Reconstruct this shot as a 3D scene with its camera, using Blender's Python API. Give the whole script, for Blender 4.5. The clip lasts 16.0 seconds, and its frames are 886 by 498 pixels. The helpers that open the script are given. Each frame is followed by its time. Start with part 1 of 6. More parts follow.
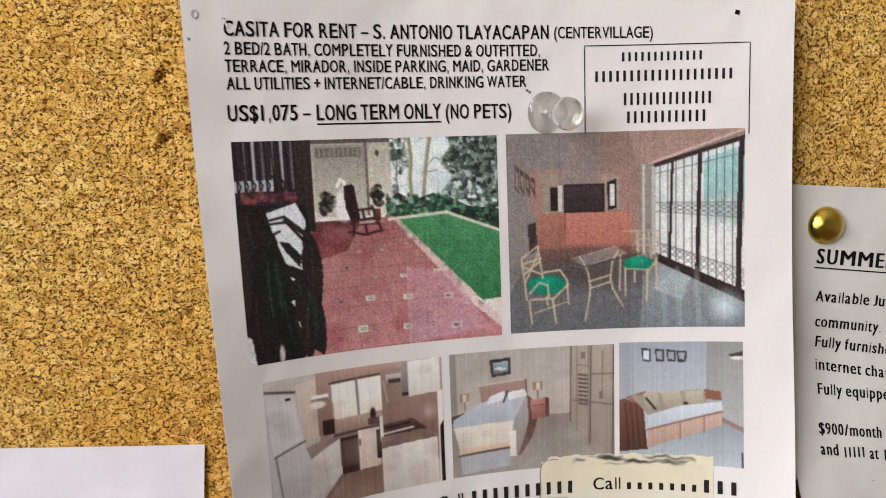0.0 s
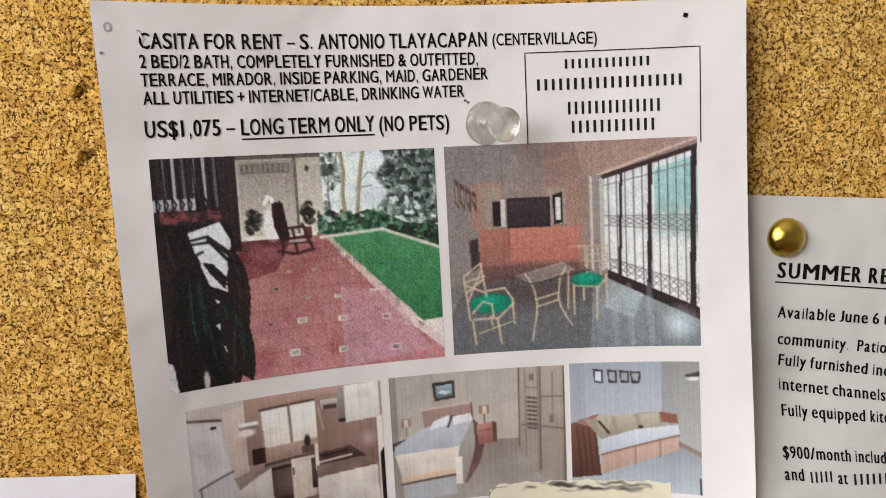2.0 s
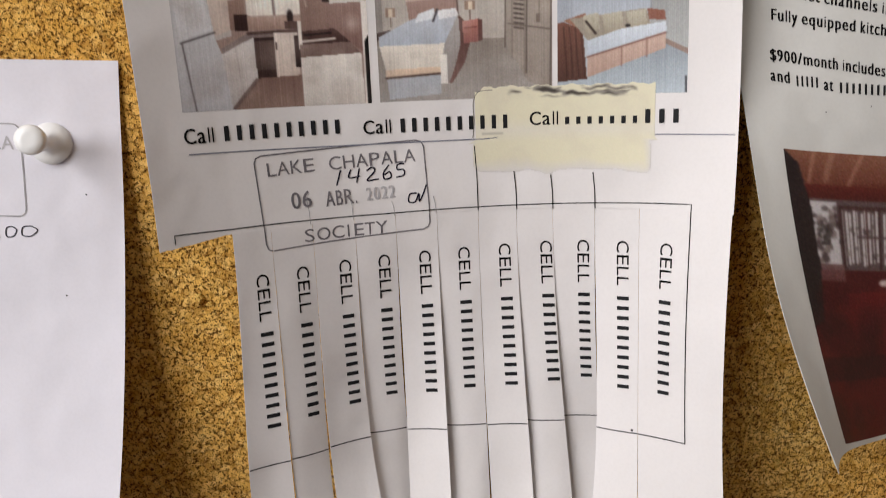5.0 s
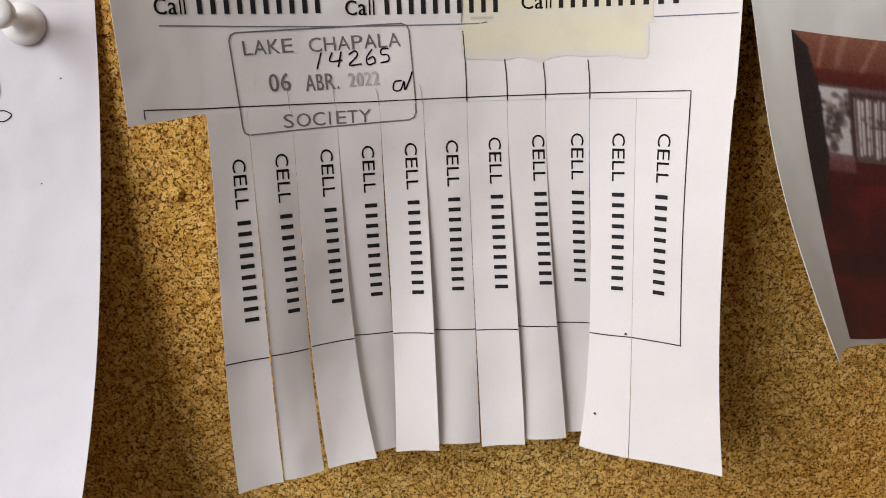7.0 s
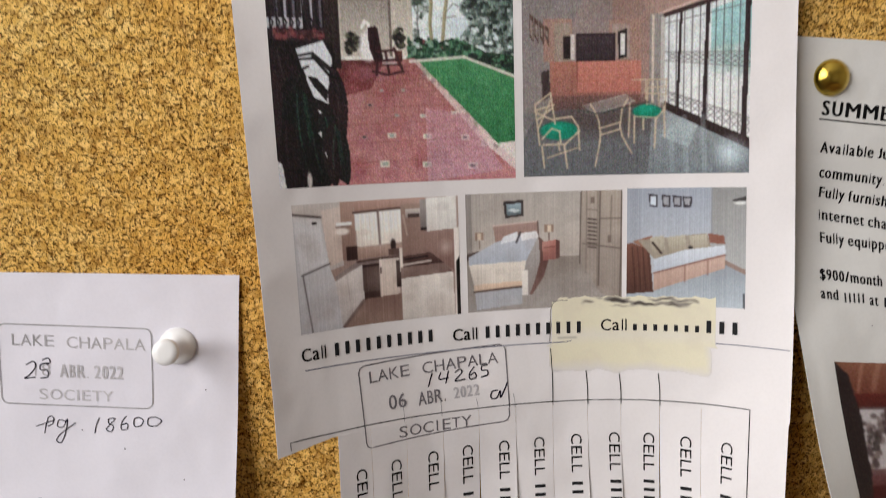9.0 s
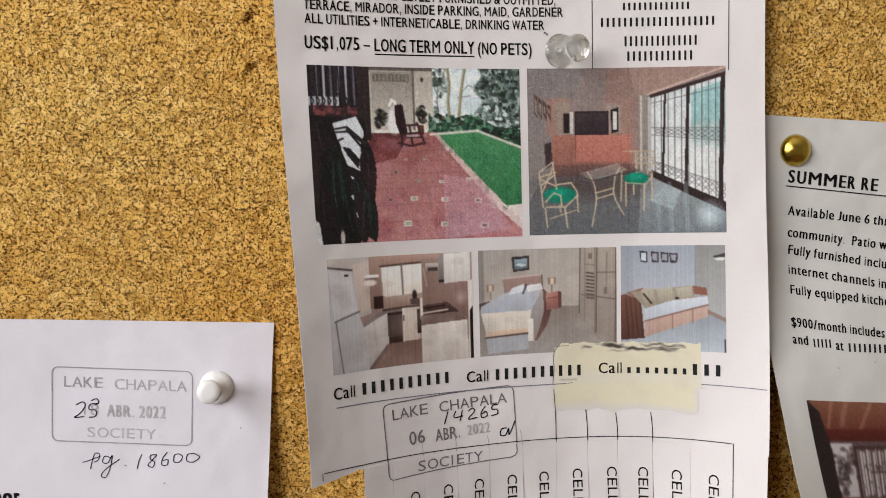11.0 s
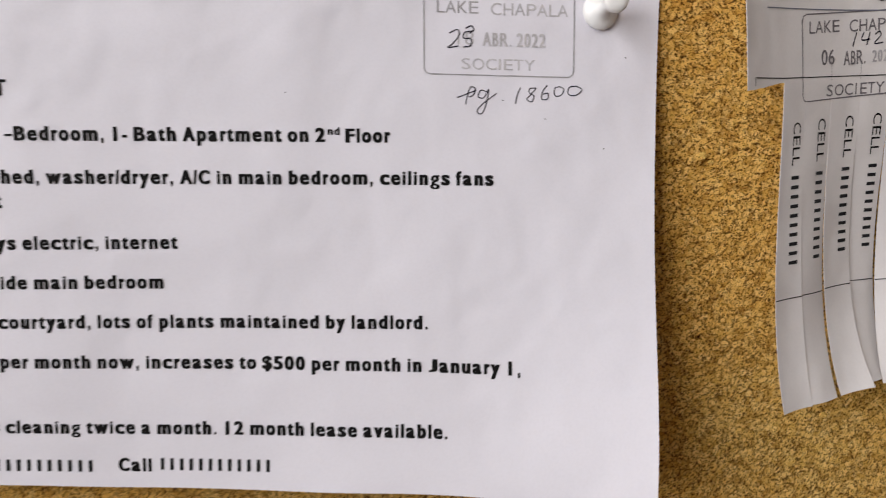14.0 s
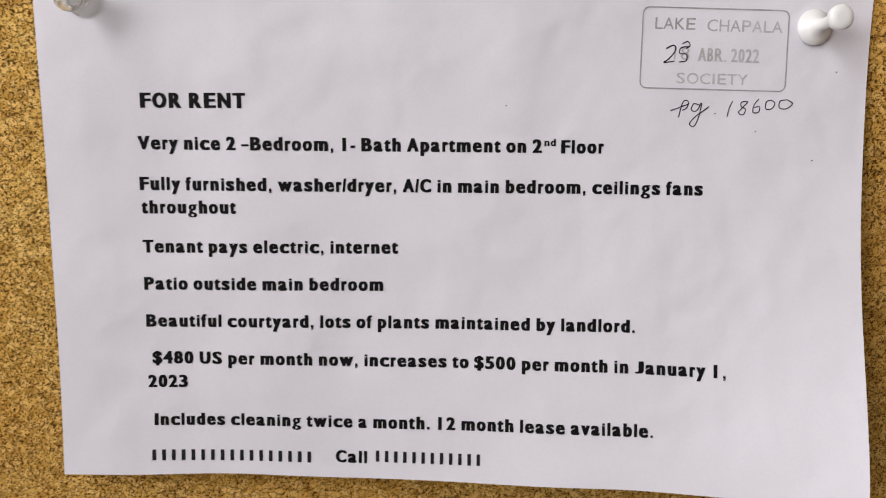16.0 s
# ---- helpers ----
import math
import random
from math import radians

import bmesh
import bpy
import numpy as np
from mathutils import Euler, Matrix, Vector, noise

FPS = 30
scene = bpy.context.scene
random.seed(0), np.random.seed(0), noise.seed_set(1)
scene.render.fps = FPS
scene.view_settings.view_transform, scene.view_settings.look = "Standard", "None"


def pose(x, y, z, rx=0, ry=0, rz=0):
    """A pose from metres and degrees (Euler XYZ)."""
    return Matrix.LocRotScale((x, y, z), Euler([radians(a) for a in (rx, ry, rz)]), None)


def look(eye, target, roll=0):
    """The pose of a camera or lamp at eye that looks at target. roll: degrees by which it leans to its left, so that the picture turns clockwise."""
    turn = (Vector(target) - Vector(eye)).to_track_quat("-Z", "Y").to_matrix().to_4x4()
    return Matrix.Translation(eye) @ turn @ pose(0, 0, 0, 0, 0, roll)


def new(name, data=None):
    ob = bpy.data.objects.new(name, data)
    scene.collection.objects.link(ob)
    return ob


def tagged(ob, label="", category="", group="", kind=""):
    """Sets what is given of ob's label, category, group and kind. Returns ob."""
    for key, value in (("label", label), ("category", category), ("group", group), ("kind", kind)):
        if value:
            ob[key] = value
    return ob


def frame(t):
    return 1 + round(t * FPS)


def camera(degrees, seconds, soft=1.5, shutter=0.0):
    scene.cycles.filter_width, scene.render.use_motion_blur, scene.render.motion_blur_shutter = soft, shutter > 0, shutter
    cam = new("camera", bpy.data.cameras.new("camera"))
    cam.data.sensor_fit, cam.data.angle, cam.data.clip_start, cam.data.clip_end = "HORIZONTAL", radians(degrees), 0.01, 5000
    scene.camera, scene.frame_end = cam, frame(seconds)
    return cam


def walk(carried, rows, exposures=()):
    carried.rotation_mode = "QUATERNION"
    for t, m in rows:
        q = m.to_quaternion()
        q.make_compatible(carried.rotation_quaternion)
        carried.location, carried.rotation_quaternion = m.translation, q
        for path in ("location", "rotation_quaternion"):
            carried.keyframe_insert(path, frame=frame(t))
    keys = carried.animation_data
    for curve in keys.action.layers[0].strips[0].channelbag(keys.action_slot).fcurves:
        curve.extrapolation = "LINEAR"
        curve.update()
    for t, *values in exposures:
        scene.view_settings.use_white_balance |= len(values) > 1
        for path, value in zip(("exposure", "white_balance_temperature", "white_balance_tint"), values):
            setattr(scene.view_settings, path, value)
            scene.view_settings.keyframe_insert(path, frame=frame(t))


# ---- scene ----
EXPOSURES = [(0, 0.34), (3.5, 0.34), (5, 0.22), (7.5, 0.22), (9, 0.24), (12, 0.18), (13, 0.13), (16, 0.09)]
cam = camera(60.0, 16.0, soft=1.0, shutter=0.3)
PATH = [
    (0, (0.00172, -0.17272, 1.50263), (0.01911, 0.02470, 1.47570), -0.16),
    (0.5, (0.01103, -0.16566, 1.50448), (0.02664, 0.03174, 1.47639), -0.40),
    (1, (0.01609, -0.16892, 1.50562), (0.03067, 0.02871, 1.47861), -0.68),
    (1.5, (0.01745, -0.16288, 1.50190), (0.03147, 0.03493, 1.47593), -0.87),
    (2, (0.01900, -0.16596, 1.50372), (0.03273, 0.03199, 1.47873), -0.96),
    (2.5, (0.01970, -0.16538, 1.49992), (0.03325, 0.03259, 1.47490), -0.96),
    (3, (0.01341, -0.16819, 1.49187), (0.02777, 0.02964, 1.46629), -0.86),
    (3.5, (0.01210, -0.17018, 1.47848), (0.02563, 0.02696, 1.44757), -0.56),
    (4, (0.02003, -0.17526, 1.46083), (0.03307, 0.02089, 1.42401), -0.41),
    (4.5, (0.01984, -0.17973, 1.44652), (0.03372, 0.01532, 1.40453), -0.24),
    (5, (0.02079, -0.17744, 1.43326), (0.03415, 0.01674, 1.38724), -0.19),
    (5.2, (0.01898, -0.17596, 1.43054), (0.03514, 0.01749, 1.38238), 0.04),
    (7.3, (0.03069, -0.17521, 1.41131), (0.03655, 0.01825, 1.36089), -0.06),
    (7.5, (0.02862, -0.17508, 1.41189), (0.03641, 0.01848, 1.36214), 0.14),
    (8, (0.01674, -0.17813, 1.42766), (0.02679, 0.01609, 1.38101), 0.25),
    (8.5, (0.01016, -0.18339, 1.44793), (0.01505, 0.01246, 1.40768), 0.06),
    (9, (0.00590, -0.18943, 1.47236), (0.01298, 0.00781, 1.43996), 0.18),
    (9.5, (0.00263, -0.20045, 1.47961), (0.01065, -0.00223, 1.45423), 0.05),
    (9.7, (-0.00124, -0.20089, 1.47771), (0.01044, -0.00243, 1.45588), 0.12),
    (11.8, (-0.00747, -0.21714, 1.46931), (0.00502, -0.01823, 1.45265), 0.71),
    (12, (-0.00988, -0.21473, 1.45345), (0.00340, -0.01605, 1.43468), 0.64),
    (12.5, (-0.01642, -0.20799, 1.40580), (-0.00406, -0.00972, 1.38269), 0.31),
    (12.7, (-0.02402, -0.20426, 1.38995), (-0.01179, -0.00614, 1.36549), -0.43),
    (13, (-0.04240, -0.19558, 1.38316), (-0.02783, 0.00132, 1.35125), -0.07),
    (13.2, (-0.04809, -0.19432, 1.38385), (-0.03828, 0.00276, 1.35124), -0.68),
    (13.5, (-0.07621, -0.19290, 1.39794), (-0.06224, 0.00308, 1.36058), -0.50),
    (14, (-0.10294, -0.19987, 1.40054), (-0.09397, -0.00464, 1.35807), -0.81),
    (14.5, (-0.12948, -0.22338, 1.40535), (-0.12219, -0.02866, 1.36027), -0.81),
    (15, (-0.15060, -0.22531, 1.40859), (-0.14471, -0.03077, 1.36258), -0.69),
    (15.5, (-0.16080, -0.21593, 1.40489), (-0.15728, -0.02116, 1.35957), -0.71),
    (16, (-0.15174, -0.20618, 1.40784), (-0.15004, -0.01141, 1.36244), -0.77),
]
walk(cam, [(t, look(eye, target, roll)) for t, eye, target, roll in PATH], EXPOSURES)

# ---- light: daylight from a window high in the side wall ----
world = bpy.data.worlds.new("sky")
scene.world = world
world.use_nodes = True
wn = world.node_tree.nodes
sky = wn.new("ShaderNodeTexSky")
sky.sky_type, sky.sun_disc = "NISHITA", False
sky.sun_elevation, sky.sun_rotation = radians(42), radians(-70)
wn["Background"].inputs[1].default_value = 0.12
world.node_tree.links.new(sky.outputs[0], wn["Background"].inputs[0])

sun = new("sun", bpy.data.lights.new("sun", "SUN"))
sun.data.energy, sun.data.angle, sun.data.color = 2.5, radians(0.5), (1.0, 0.95, 0.88)
sun.matrix_world = look((-6, 4, 6), (0, 0, 0))

WIN_Y0, WIN_Y1, WIN_Z0, WIN_Z1, WALL_X = -1.30, -0.28, 1.47, 2.33, -0.70
glow = new("window_daylight", bpy.data.lights.new("window_daylight", "AREA"))
glow.data.shape, glow.data.size, glow.data.size_y = "RECTANGLE", WIN_Y1 - WIN_Y0, WIN_Z1 - WIN_Z0
glow.data.energy, glow.data.color = 19.0, (1.0, 0.966, 0.945)
glow.matrix_world = Matrix.Translation((WALL_X - 0.02, (WIN_Y0 + WIN_Y1) / 2, (WIN_Z0 + WIN_Z1) / 2)) @ Matrix(((0, 0, -1, 0), (1, 0, 0, 0), (0, 1, 0, 0), (0, 0, 0, 1)))


# ---- materials ----
class Mat:
    """A node material with short words for its nodes."""

    def __init__(self, name, rough=0.6, metal=0.0):
        self.m = bpy.data.materials.new(name)
        self.m.use_nodes = True
        self.t = self.m.node_tree
        self.b = self.t.nodes["Principled BSDF"]
        self.b.inputs["Roughness"].default_value = rough
        self.b.inputs["Metallic"].default_value = metal

    def node(self, kind, **values):
        n = self.t.nodes.new(kind)
        for k, v in values.items():
            n.inputs[k.replace("_", " ")].default_value = v
        return n

    def link(self, a, b):
        self.t.links.new(a, b)

    def coords(self):
        return self.node("ShaderNodeTexCoord").outputs["Object"]

    def noise(self, scale, detail=4, where=None):
        n = self.node("ShaderNodeTexNoise", Scale=scale, Detail=detail)
        self.link(where or self.coords(), n.inputs["Vector"])
        return n.outputs["Fac"]

    def ramp(self, fac, stops):
        n = self.node("ShaderNodeValToRGB")
        e = n.color_ramp.elements
        while len(e) < len(stops):
            e.new(0.5)
        for item, (p, c) in zip(e, stops):
            item.position, item.color = p, (*c, 1)
        self.link(fac, n.inputs[0])
        return n.outputs[0]

    def mix(self, fac, a, b, how="MIX"):
        n = self.t.nodes.new("ShaderNodeMix")
        n.data_type, n.blend_type = "RGBA", how
        for sock, v in ((n.inputs[0], fac), (n.inputs[6], a), (n.inputs[7], b)):
            if hasattr(v, "links"):
                self.link(v, sock)
            else:
                sock.default_value = v if isinstance(v, (int, float)) else (*v, 1)
        return n.outputs[2]

    def bump(self, height, strength, distance):
        n = self.node("ShaderNodeBump", Strength=strength, Distance=distance)
        self.link(height, n.inputs["Height"])
        self.link(n.outputs[0], self.b.inputs["Normal"])

    def colour(self, c):
        if hasattr(c, "links"):
            self.link(c, self.b.inputs["Base Color"])
        else:
            self.b.inputs["Base Color"].default_value = (*c, 1)
        return self


def paper_material(name, tint):
    """Office paper: faint cloudiness, soft creases and a fine tooth."""
    m = Mat(name, 0.75)
    cloud = m.noise(28, 4)
    grain = m.noise(1400, 2)
    base = m.mix(cloud, tuple(0.955 * c for c in tint), tint)
    m.colour(m.mix(m.ramp(grain, [(0.4, (0, 0, 0)), (0.75, (0.35, 0.35, 0.35))]), base, tuple(0.9 * c for c in tint)))
    m.bump(m.noise(26, 3), 0.6, 0.006)
    m.b.inputs["Specular IOR Level"].default_value = 0.25
    return m.m


def cork_material():
    """Pressed cork: pale golden chips of two sizes, shade painted brown where they meet, with broken dark bark between
    them.
    """
    m = Mat("cork", 0.85)
    co = m.coords()

    def warped(scale, reach):
        nz = m.node("ShaderNodeTexNoise", Scale=scale, Detail=3)
        m.link(co, nz.inputs["Vector"])
        w = m.t.nodes.new("ShaderNodeVectorMath")
        w.operation = "MULTIPLY_ADD"
        m.link(nz.outputs["Color"], w.inputs[0])
        w.inputs[1].default_value = (reach, reach, reach)
        m.link(co, w.inputs[2])
        return w.outputs[0]

    def cells(scale, where, feature="F1"):
        v = m.node("ShaderNodeTexVoronoi", Scale=scale)
        v.feature = feature
        m.link(where, v.inputs["Vector"])
        return v

    def parts(colour):
        n = m.t.nodes.new("ShaderNodeSeparateColor")
        m.link(colour, n.inputs[0])
        return n.outputs

    def sum_of(a, k, b):
        n = m.t.nodes.new("ShaderNodeMath")
        n.operation = "MULTIPLY_ADD"
        m.link(a, n.inputs[0])
        n.inputs[1].default_value = k
        m.link(b, n.inputs[2])
        return n.outputs[0]

    where = warped(700, 0.0016)
    large, small = parts(cells(480, where).outputs["Color"]), parts(cells(900, where).outputs["Color"])
    chip = m.ramp(large[0], [(0.0, (0.40, 0.205, 0.042)), (0.25, (0.70, 0.43, 0.10)), (0.6, (0.86, 0.556, 0.16)), (1.0, (0.95, 0.693, 0.264))])
    bit = m.ramp(small[0], [(0.0, (0.46, 0.237, 0.044)), (0.14, (0.7, 0.41, 0.0877)), (0.5, (0.85, 0.547, 0.152)), (1.0, (0.95, 0.711, 0.288))])
    body = m.mix(0.38, chip, bit)
    fine = m.noise(2600, 3, co)
    body = m.mix(m.ramp(fine, [(0.35, (0, 0, 0)), (0.75, (0.45, 0.45, 0.45))]), body, (0.88, 0.583, 0.168))
    # shade painted brown where the chips meet, dark bark in the wider gaps and in loose clumps
    edge = cells(480, where, "DISTANCE_TO_EDGE").outputs["Distance"]
    edge2 = cells(900, where, "DISTANCE_TO_EDGE").outputs["Distance"]
    open_up = m.ramp(m.noise(520, 2, co), [(0.44, (0, 0, 0)), (0.60, (1, 1, 1))])
    brown = m.mix(open_up, (0, 0, 0), m.ramp(edge, [(0.02, (1, 1, 1)), (0.16, (0, 0, 0))]))
    brown2 = m.mix(m.ramp(m.noise(800, 2, co), [(0.48, (0, 0, 0)), (0.60, (1, 1, 1))]), (0, 0, 0), m.ramp(edge2, [(0.03, (1, 1, 1)), (0.18, (0, 0, 0))]))
    body = m.mix(m.mix(0.7, (0, 0, 0), m.mix(1.0, brown, brown2, "LIGHTEN")), body, (0.27, 0.114, 0.0208))
    crack = m.mix(m.ramp(m.noise(1250, 2, co), [(0.575, (0, 0, 0)), (0.62, (1, 1, 1))]), (0, 0, 0), m.ramp(edge, [(0.06, (1, 1, 1)), (0.15, (0, 0, 0))]))
    crack2 = m.mix(m.ramp(m.noise(1500, 2, co), [(0.60, (0, 0, 0)), (0.64, (1, 1, 1))]), (0, 0, 0), m.ramp(edge2, [(0.10, (1, 1, 1)), (0.24, (0, 0, 0))]))
    clump = sum_of(m.noise(170, 2, co), 0.30, m.noise(1300, 2, co))
    fleck = m.ramp(clump, [(0.765, (0, 0, 0)), (0.80, (1, 1, 1))])
    dark = m.mix(1.0, m.mix(1.0, crack, crack2, "LIGHTEN"), fleck, "LIGHTEN")
    col = m.mix(m.mix(0.92, (0, 0, 0), dark), body, (0.075, 0.027, 0.005))
    big = m.noise(11, 3, co)
    m.colour(m.mix(m.ramp(big, [(0.35, (0, 0, 0)), (0.7, (1, 1, 1))]), col, m.mix(1.0, col, (0.92, 0.775, 0.592), "MULTIPLY")))
    hgt = m.mix(0.2, m.mix(0.5, small[1], large[1]), fine)
    hgt = m.mix(dark, hgt, (0, 0, 0))
    m.bump(hgt, 1.0, 0.0018)
    m.b.inputs["Specular IOR Level"].default_value = 0.05
    return m.m


def plain(name, colour, rough=0.6, metal=0.0, scale=300, vary=0.15, bump=0.0, gloss=0.5):
    m = Mat(name, rough, metal)
    m.b.inputs["Specular IOR Level"].default_value = gloss
    n = m.noise(scale, 4)
    m.colour(m.mix(n, tuple(c * (1 - vary) for c in colour), tuple(min(1, c * (1 + vary)) for c in colour)))
    if bump:
        m.bump(n, 0.4, bump)
    return m.m


def print_material(name, low, rough=0.55):
    """Ink-jet colours that lie in the mesh, with the fine mottle of the dots."""
    m = Mat(name, rough)
    a = m.t.nodes.new("ShaderNodeVertexColor")
    a.layer_name = "ink"
    dots = m.noise(2600, 2)
    g = m.t.nodes.new("ShaderNodeMix")
    g.data_type, g.blend_type = "RGBA", "MULTIPLY"
    g.inputs[0].default_value = 1.0
    m.link(a.outputs[0], g.inputs[6])
    m.link(m.ramp(dots, [(0.35, (low, low, low)), (0.65, (1.0, 1.0, 1.0))]), g.inputs[7])
    m.colour(g.outputs[2])
    m.b.inputs["Specular IOR Level"].default_value = 0.3
    return m.m


def glass_like(name, tint, rough=0.12):
    m = Mat(name, rough)
    m.b.inputs["Transmission Weight"].default_value = 0.93
    m.b.inputs["IOR"].default_value = 1.45
    m.bump(m.noise(500, 2), 0.1, 0.0003)
    return m.colour(tint).m


PAPER = paper_material("white_paper", (0.742, 0.714, 0.716))
PAPER_BLUISH = paper_material("bluish_white_paper", (0.715, 0.70, 0.765))
# the leaflet's white paper, greyed so its base colour carries the shade on it
PAPER_SUMMER = paper_material("shade_greyed_paper", (0.64, 0.635, 0.615))
CORK = cork_material()
INK = plain("black_ink", (0.007, 0.0065, 0.007), 0.6, 0, 900, 0.3, gloss=0.08)
BAR = plain("grey_ink", (0.018, 0.018, 0.02), 0.5, 0, 700, 0.25, gloss=0.08)
STAMP = plain("stamp_ink", (0.17, 0.155, 0.17), 0.6, 0, 420, 0.55, gloss=0.08)
STAMP_PALE = plain("pale_stamp_ink", (0.45, 0.435, 0.455), 0.6, 0, 350, 0.4, gloss=0.08)
STAMP_MID = plain("worn_stamp_ink", (0.33, 0.32, 0.335), 0.6, 0, 350, 0.5, gloss=0.08)
PEN = plain("pen_ink", (0.008, 0.007, 0.018), 0.4, 0, 700, 0.3, gloss=0.08)
PENCIL = plain("blue_grey_line", (0.16, 0.165, 0.22), 0.6, 0, 300, 0.3, gloss=0.08)
PHOTO = print_material("printed_photo", 0.92)
TAPE = print_material("yellowed_tape", 0.985, 0.75)
TAPE_EDGE = plain("grimy_tape_edge", (0.16, 0.15, 0.135), 0.7, 0, 400, 0.6)
CLEAR = glass_like("clear_plastic", (0.97, 0.97, 0.93))
WHITE_PLASTIC = plain("white_plastic", (0.80, 0.80, 0.80), 0.28, 0, 90, 0.02)
STEEL = plain("steel", (0.55, 0.55, 0.55), 0.3, 1.0, 200, 0.1)
BRASS = plain("brass", (0.56, 0.40, 0.07), 0.10, 1.0, 500, 0.12, 0.00004)
WALL = plain("wall_paint", (0.70, 0.67, 0.63), 0.8, 0, 6, 0.05, 0.001)
FLOORING = plain("floor_tile", (0.32, 0.20, 0.13), 0.5, 0, 5, 0.15)
CEIL = plain("ceiling_paint", (0.80, 0.79, 0.77), 0.9, 0, 6, 0.03)
CRUMB = plain("cork_crumb", (0.66, 0.43, 0.12), 0.9, 0, 2.2, 0.5, gloss=0.05)


# ---- building helpers (millimetres on the board, x right, z up, lift towards the room) ----
MM = 0.001


def mesh_ob(name, verts, faces, material, parent=None, label="", smooth=True):
    me = bpy.data.meshes.new(name)
    verts = np.asarray(verts, dtype=np.float32).reshape(-1, 3)
    if isinstance(faces, np.ndarray):
        n, k = faces.shape
        me.vertices.add(len(verts))
        me.vertices.foreach_set("co", verts.ravel())
        me.loops.add(n * k)
        me.loops.foreach_set("vertex_index", faces.ravel().astype(np.int32))
        me.polygons.add(n)
        me.polygons.foreach_set("loop_start", np.arange(0, n * k, k, dtype=np.int32))
        me.update(calc_edges=True)
    else:
        me.from_pydata([tuple(map(float, v)) for v in verts], [], faces)
    me.materials.append(material)
    if smooth:
        me.polygons.foreach_set("use_smooth", np.ones(len(me.polygons), dtype=bool))
    me.validate()
    ob = new(name, me)
    ob.parent = parent
    if label:
        tagged(ob, label)
    return ob


def part(name, bm, material, parent, label=""):
    me = bpy.data.meshes.new(name)
    bm.to_mesh(me)
    bm.free()
    me.materials.append(material)
    ob = new(name, me)
    ob.parent = parent
    if label:
        tagged(ob, label)
    return ob


def box(bm, x0, x1, y0, y1, z0, z1):
    m = Matrix.Translation(((x0 + x1) / 2, (y0 + y1) / 2, (z0 + z1) / 2)) @ Matrix.Diagonal((x1 - x0, y1 - y0, z1 - z0, 1))
    bmesh.ops.create_cube(bm, size=1, matrix=m)


def grid_faces(rows, cols):
    i = np.arange(rows - 1)[:, None] * cols + np.arange(cols - 1)[None, :]
    return np.stack([i, i + cols, i + cols + 1, i + 1], -1).reshape(-1, 4)


class Sheet:
    """A curved sheet of paper: fields of x, lift and z over the flat sheet's millimetres u (right) and v (down)."""

    def __init__(self, u0, u1, v0, v1, step, field):
        self.us = np.linspace(u0, u1, int((u1 - u0) / step) + 1)
        self.vs = np.linspace(v0, v1, int((v1 - v0) / step) + 1)
        uu, vv = np.meshgrid(self.us, self.vs)
        x, lift, z = field(uu, vv)
        self.p = np.stack([x, -lift, z], -1)
        du = np.gradient(self.p, self.us, axis=1)
        dv = np.gradient(self.p, self.vs, axis=0)
        n = np.cross(du, dv)
        self.n = n / np.linalg.norm(n, axis=-1, keepdims=True)
        if self.n[..., 1].mean() > 0:
            self.n = -self.n

    def at(self, u, v, off=0.0):
        """Points on the sheet, off millimetres towards the reader, in metres."""
        u, v = np.asarray(u, float), np.asarray(v, float)
        a = (u - self.us[0]) / (self.us[1] - self.us[0])
        b = (v - self.vs[0]) / (self.vs[1] - self.vs[0])
        i = np.clip(np.floor(a).astype(int), 0, len(self.us) - 2)
        j = np.clip(np.floor(b).astype(int), 0, len(self.vs) - 2)
        a, b = (a - i)[..., None], (b - j)[..., None]
        out = 0
        for dj, wj in ((0, 1 - b), (1, b)):
            for di, wi in ((0, 1 - a), (1, a)):
                out = out + wi * wj * (self.p[j + dj, i + di] + off * self.n[j + dj, i + di])
        return out * MM


def leaf(sheet, name, us, vs, parent, material, label="", thick=0.12, edge=None):
    """A solid leaf of paper over the grid us x vs; edge(u, v, i, j) may move its border."""
    uu, vv = np.meshgrid(us, vs)
    if edge:
        uu, vv = edge(uu, vv)
    front, back = sheet.at(uu, vv, 0.0), sheet.at(uu, vv, -thick)
    r, c = uu.shape
    f = grid_faces(r, c)
    n = r * c
    rim = np.r_[np.arange(c), np.arange(1, r) * c + c - 1, np.arange(n - 2, n - c - 1, -1), np.arange(r - 2, 0, -1) * c]
    k = len(rim)
    front, back = front.reshape(-1, 3), back.reshape(-1, 3)
    a = np.arange(k) + 2 * n
    nxt = np.roll(a, -1)
    sides = np.stack([nxt, nxt + k, a + k, a], -1)
    return mesh_ob(name, np.r_[front, back, front[rim], back[rim]], np.r_[f, f[:, ::-1] + n, sides], material, parent, label)


def glyphs(text, heavy=0.0):
    """The flat outline mesh of a character: vertices (n x 2), faces, baseline at 0, capitals 1 high. heavy: how far its outline swells."""
    cu = bpy.data.curves.new("line", "FONT")
    cu.body, cu.size, cu.offset, cu.resolution_u = text, 1.0, heavy, 3
    ob = bpy.data.objects.new("line", cu)
    scene.collection.objects.link(ob)
    me = ob.evaluated_get(bpy.context.evaluated_depsgraph_get()).to_mesh()
    v = np.empty(len(me.vertices) * 3, dtype=np.float32)
    me.vertices.foreach_get("co", v)
    faces = [tuple(p.vertices) for p in me.polygons]
    bpy.data.objects.remove(ob)
    bpy.data.curves.remove(cu)
    v = v.reshape(-1, 3)[:, :2].astype(float)
    return v / CAP, faces


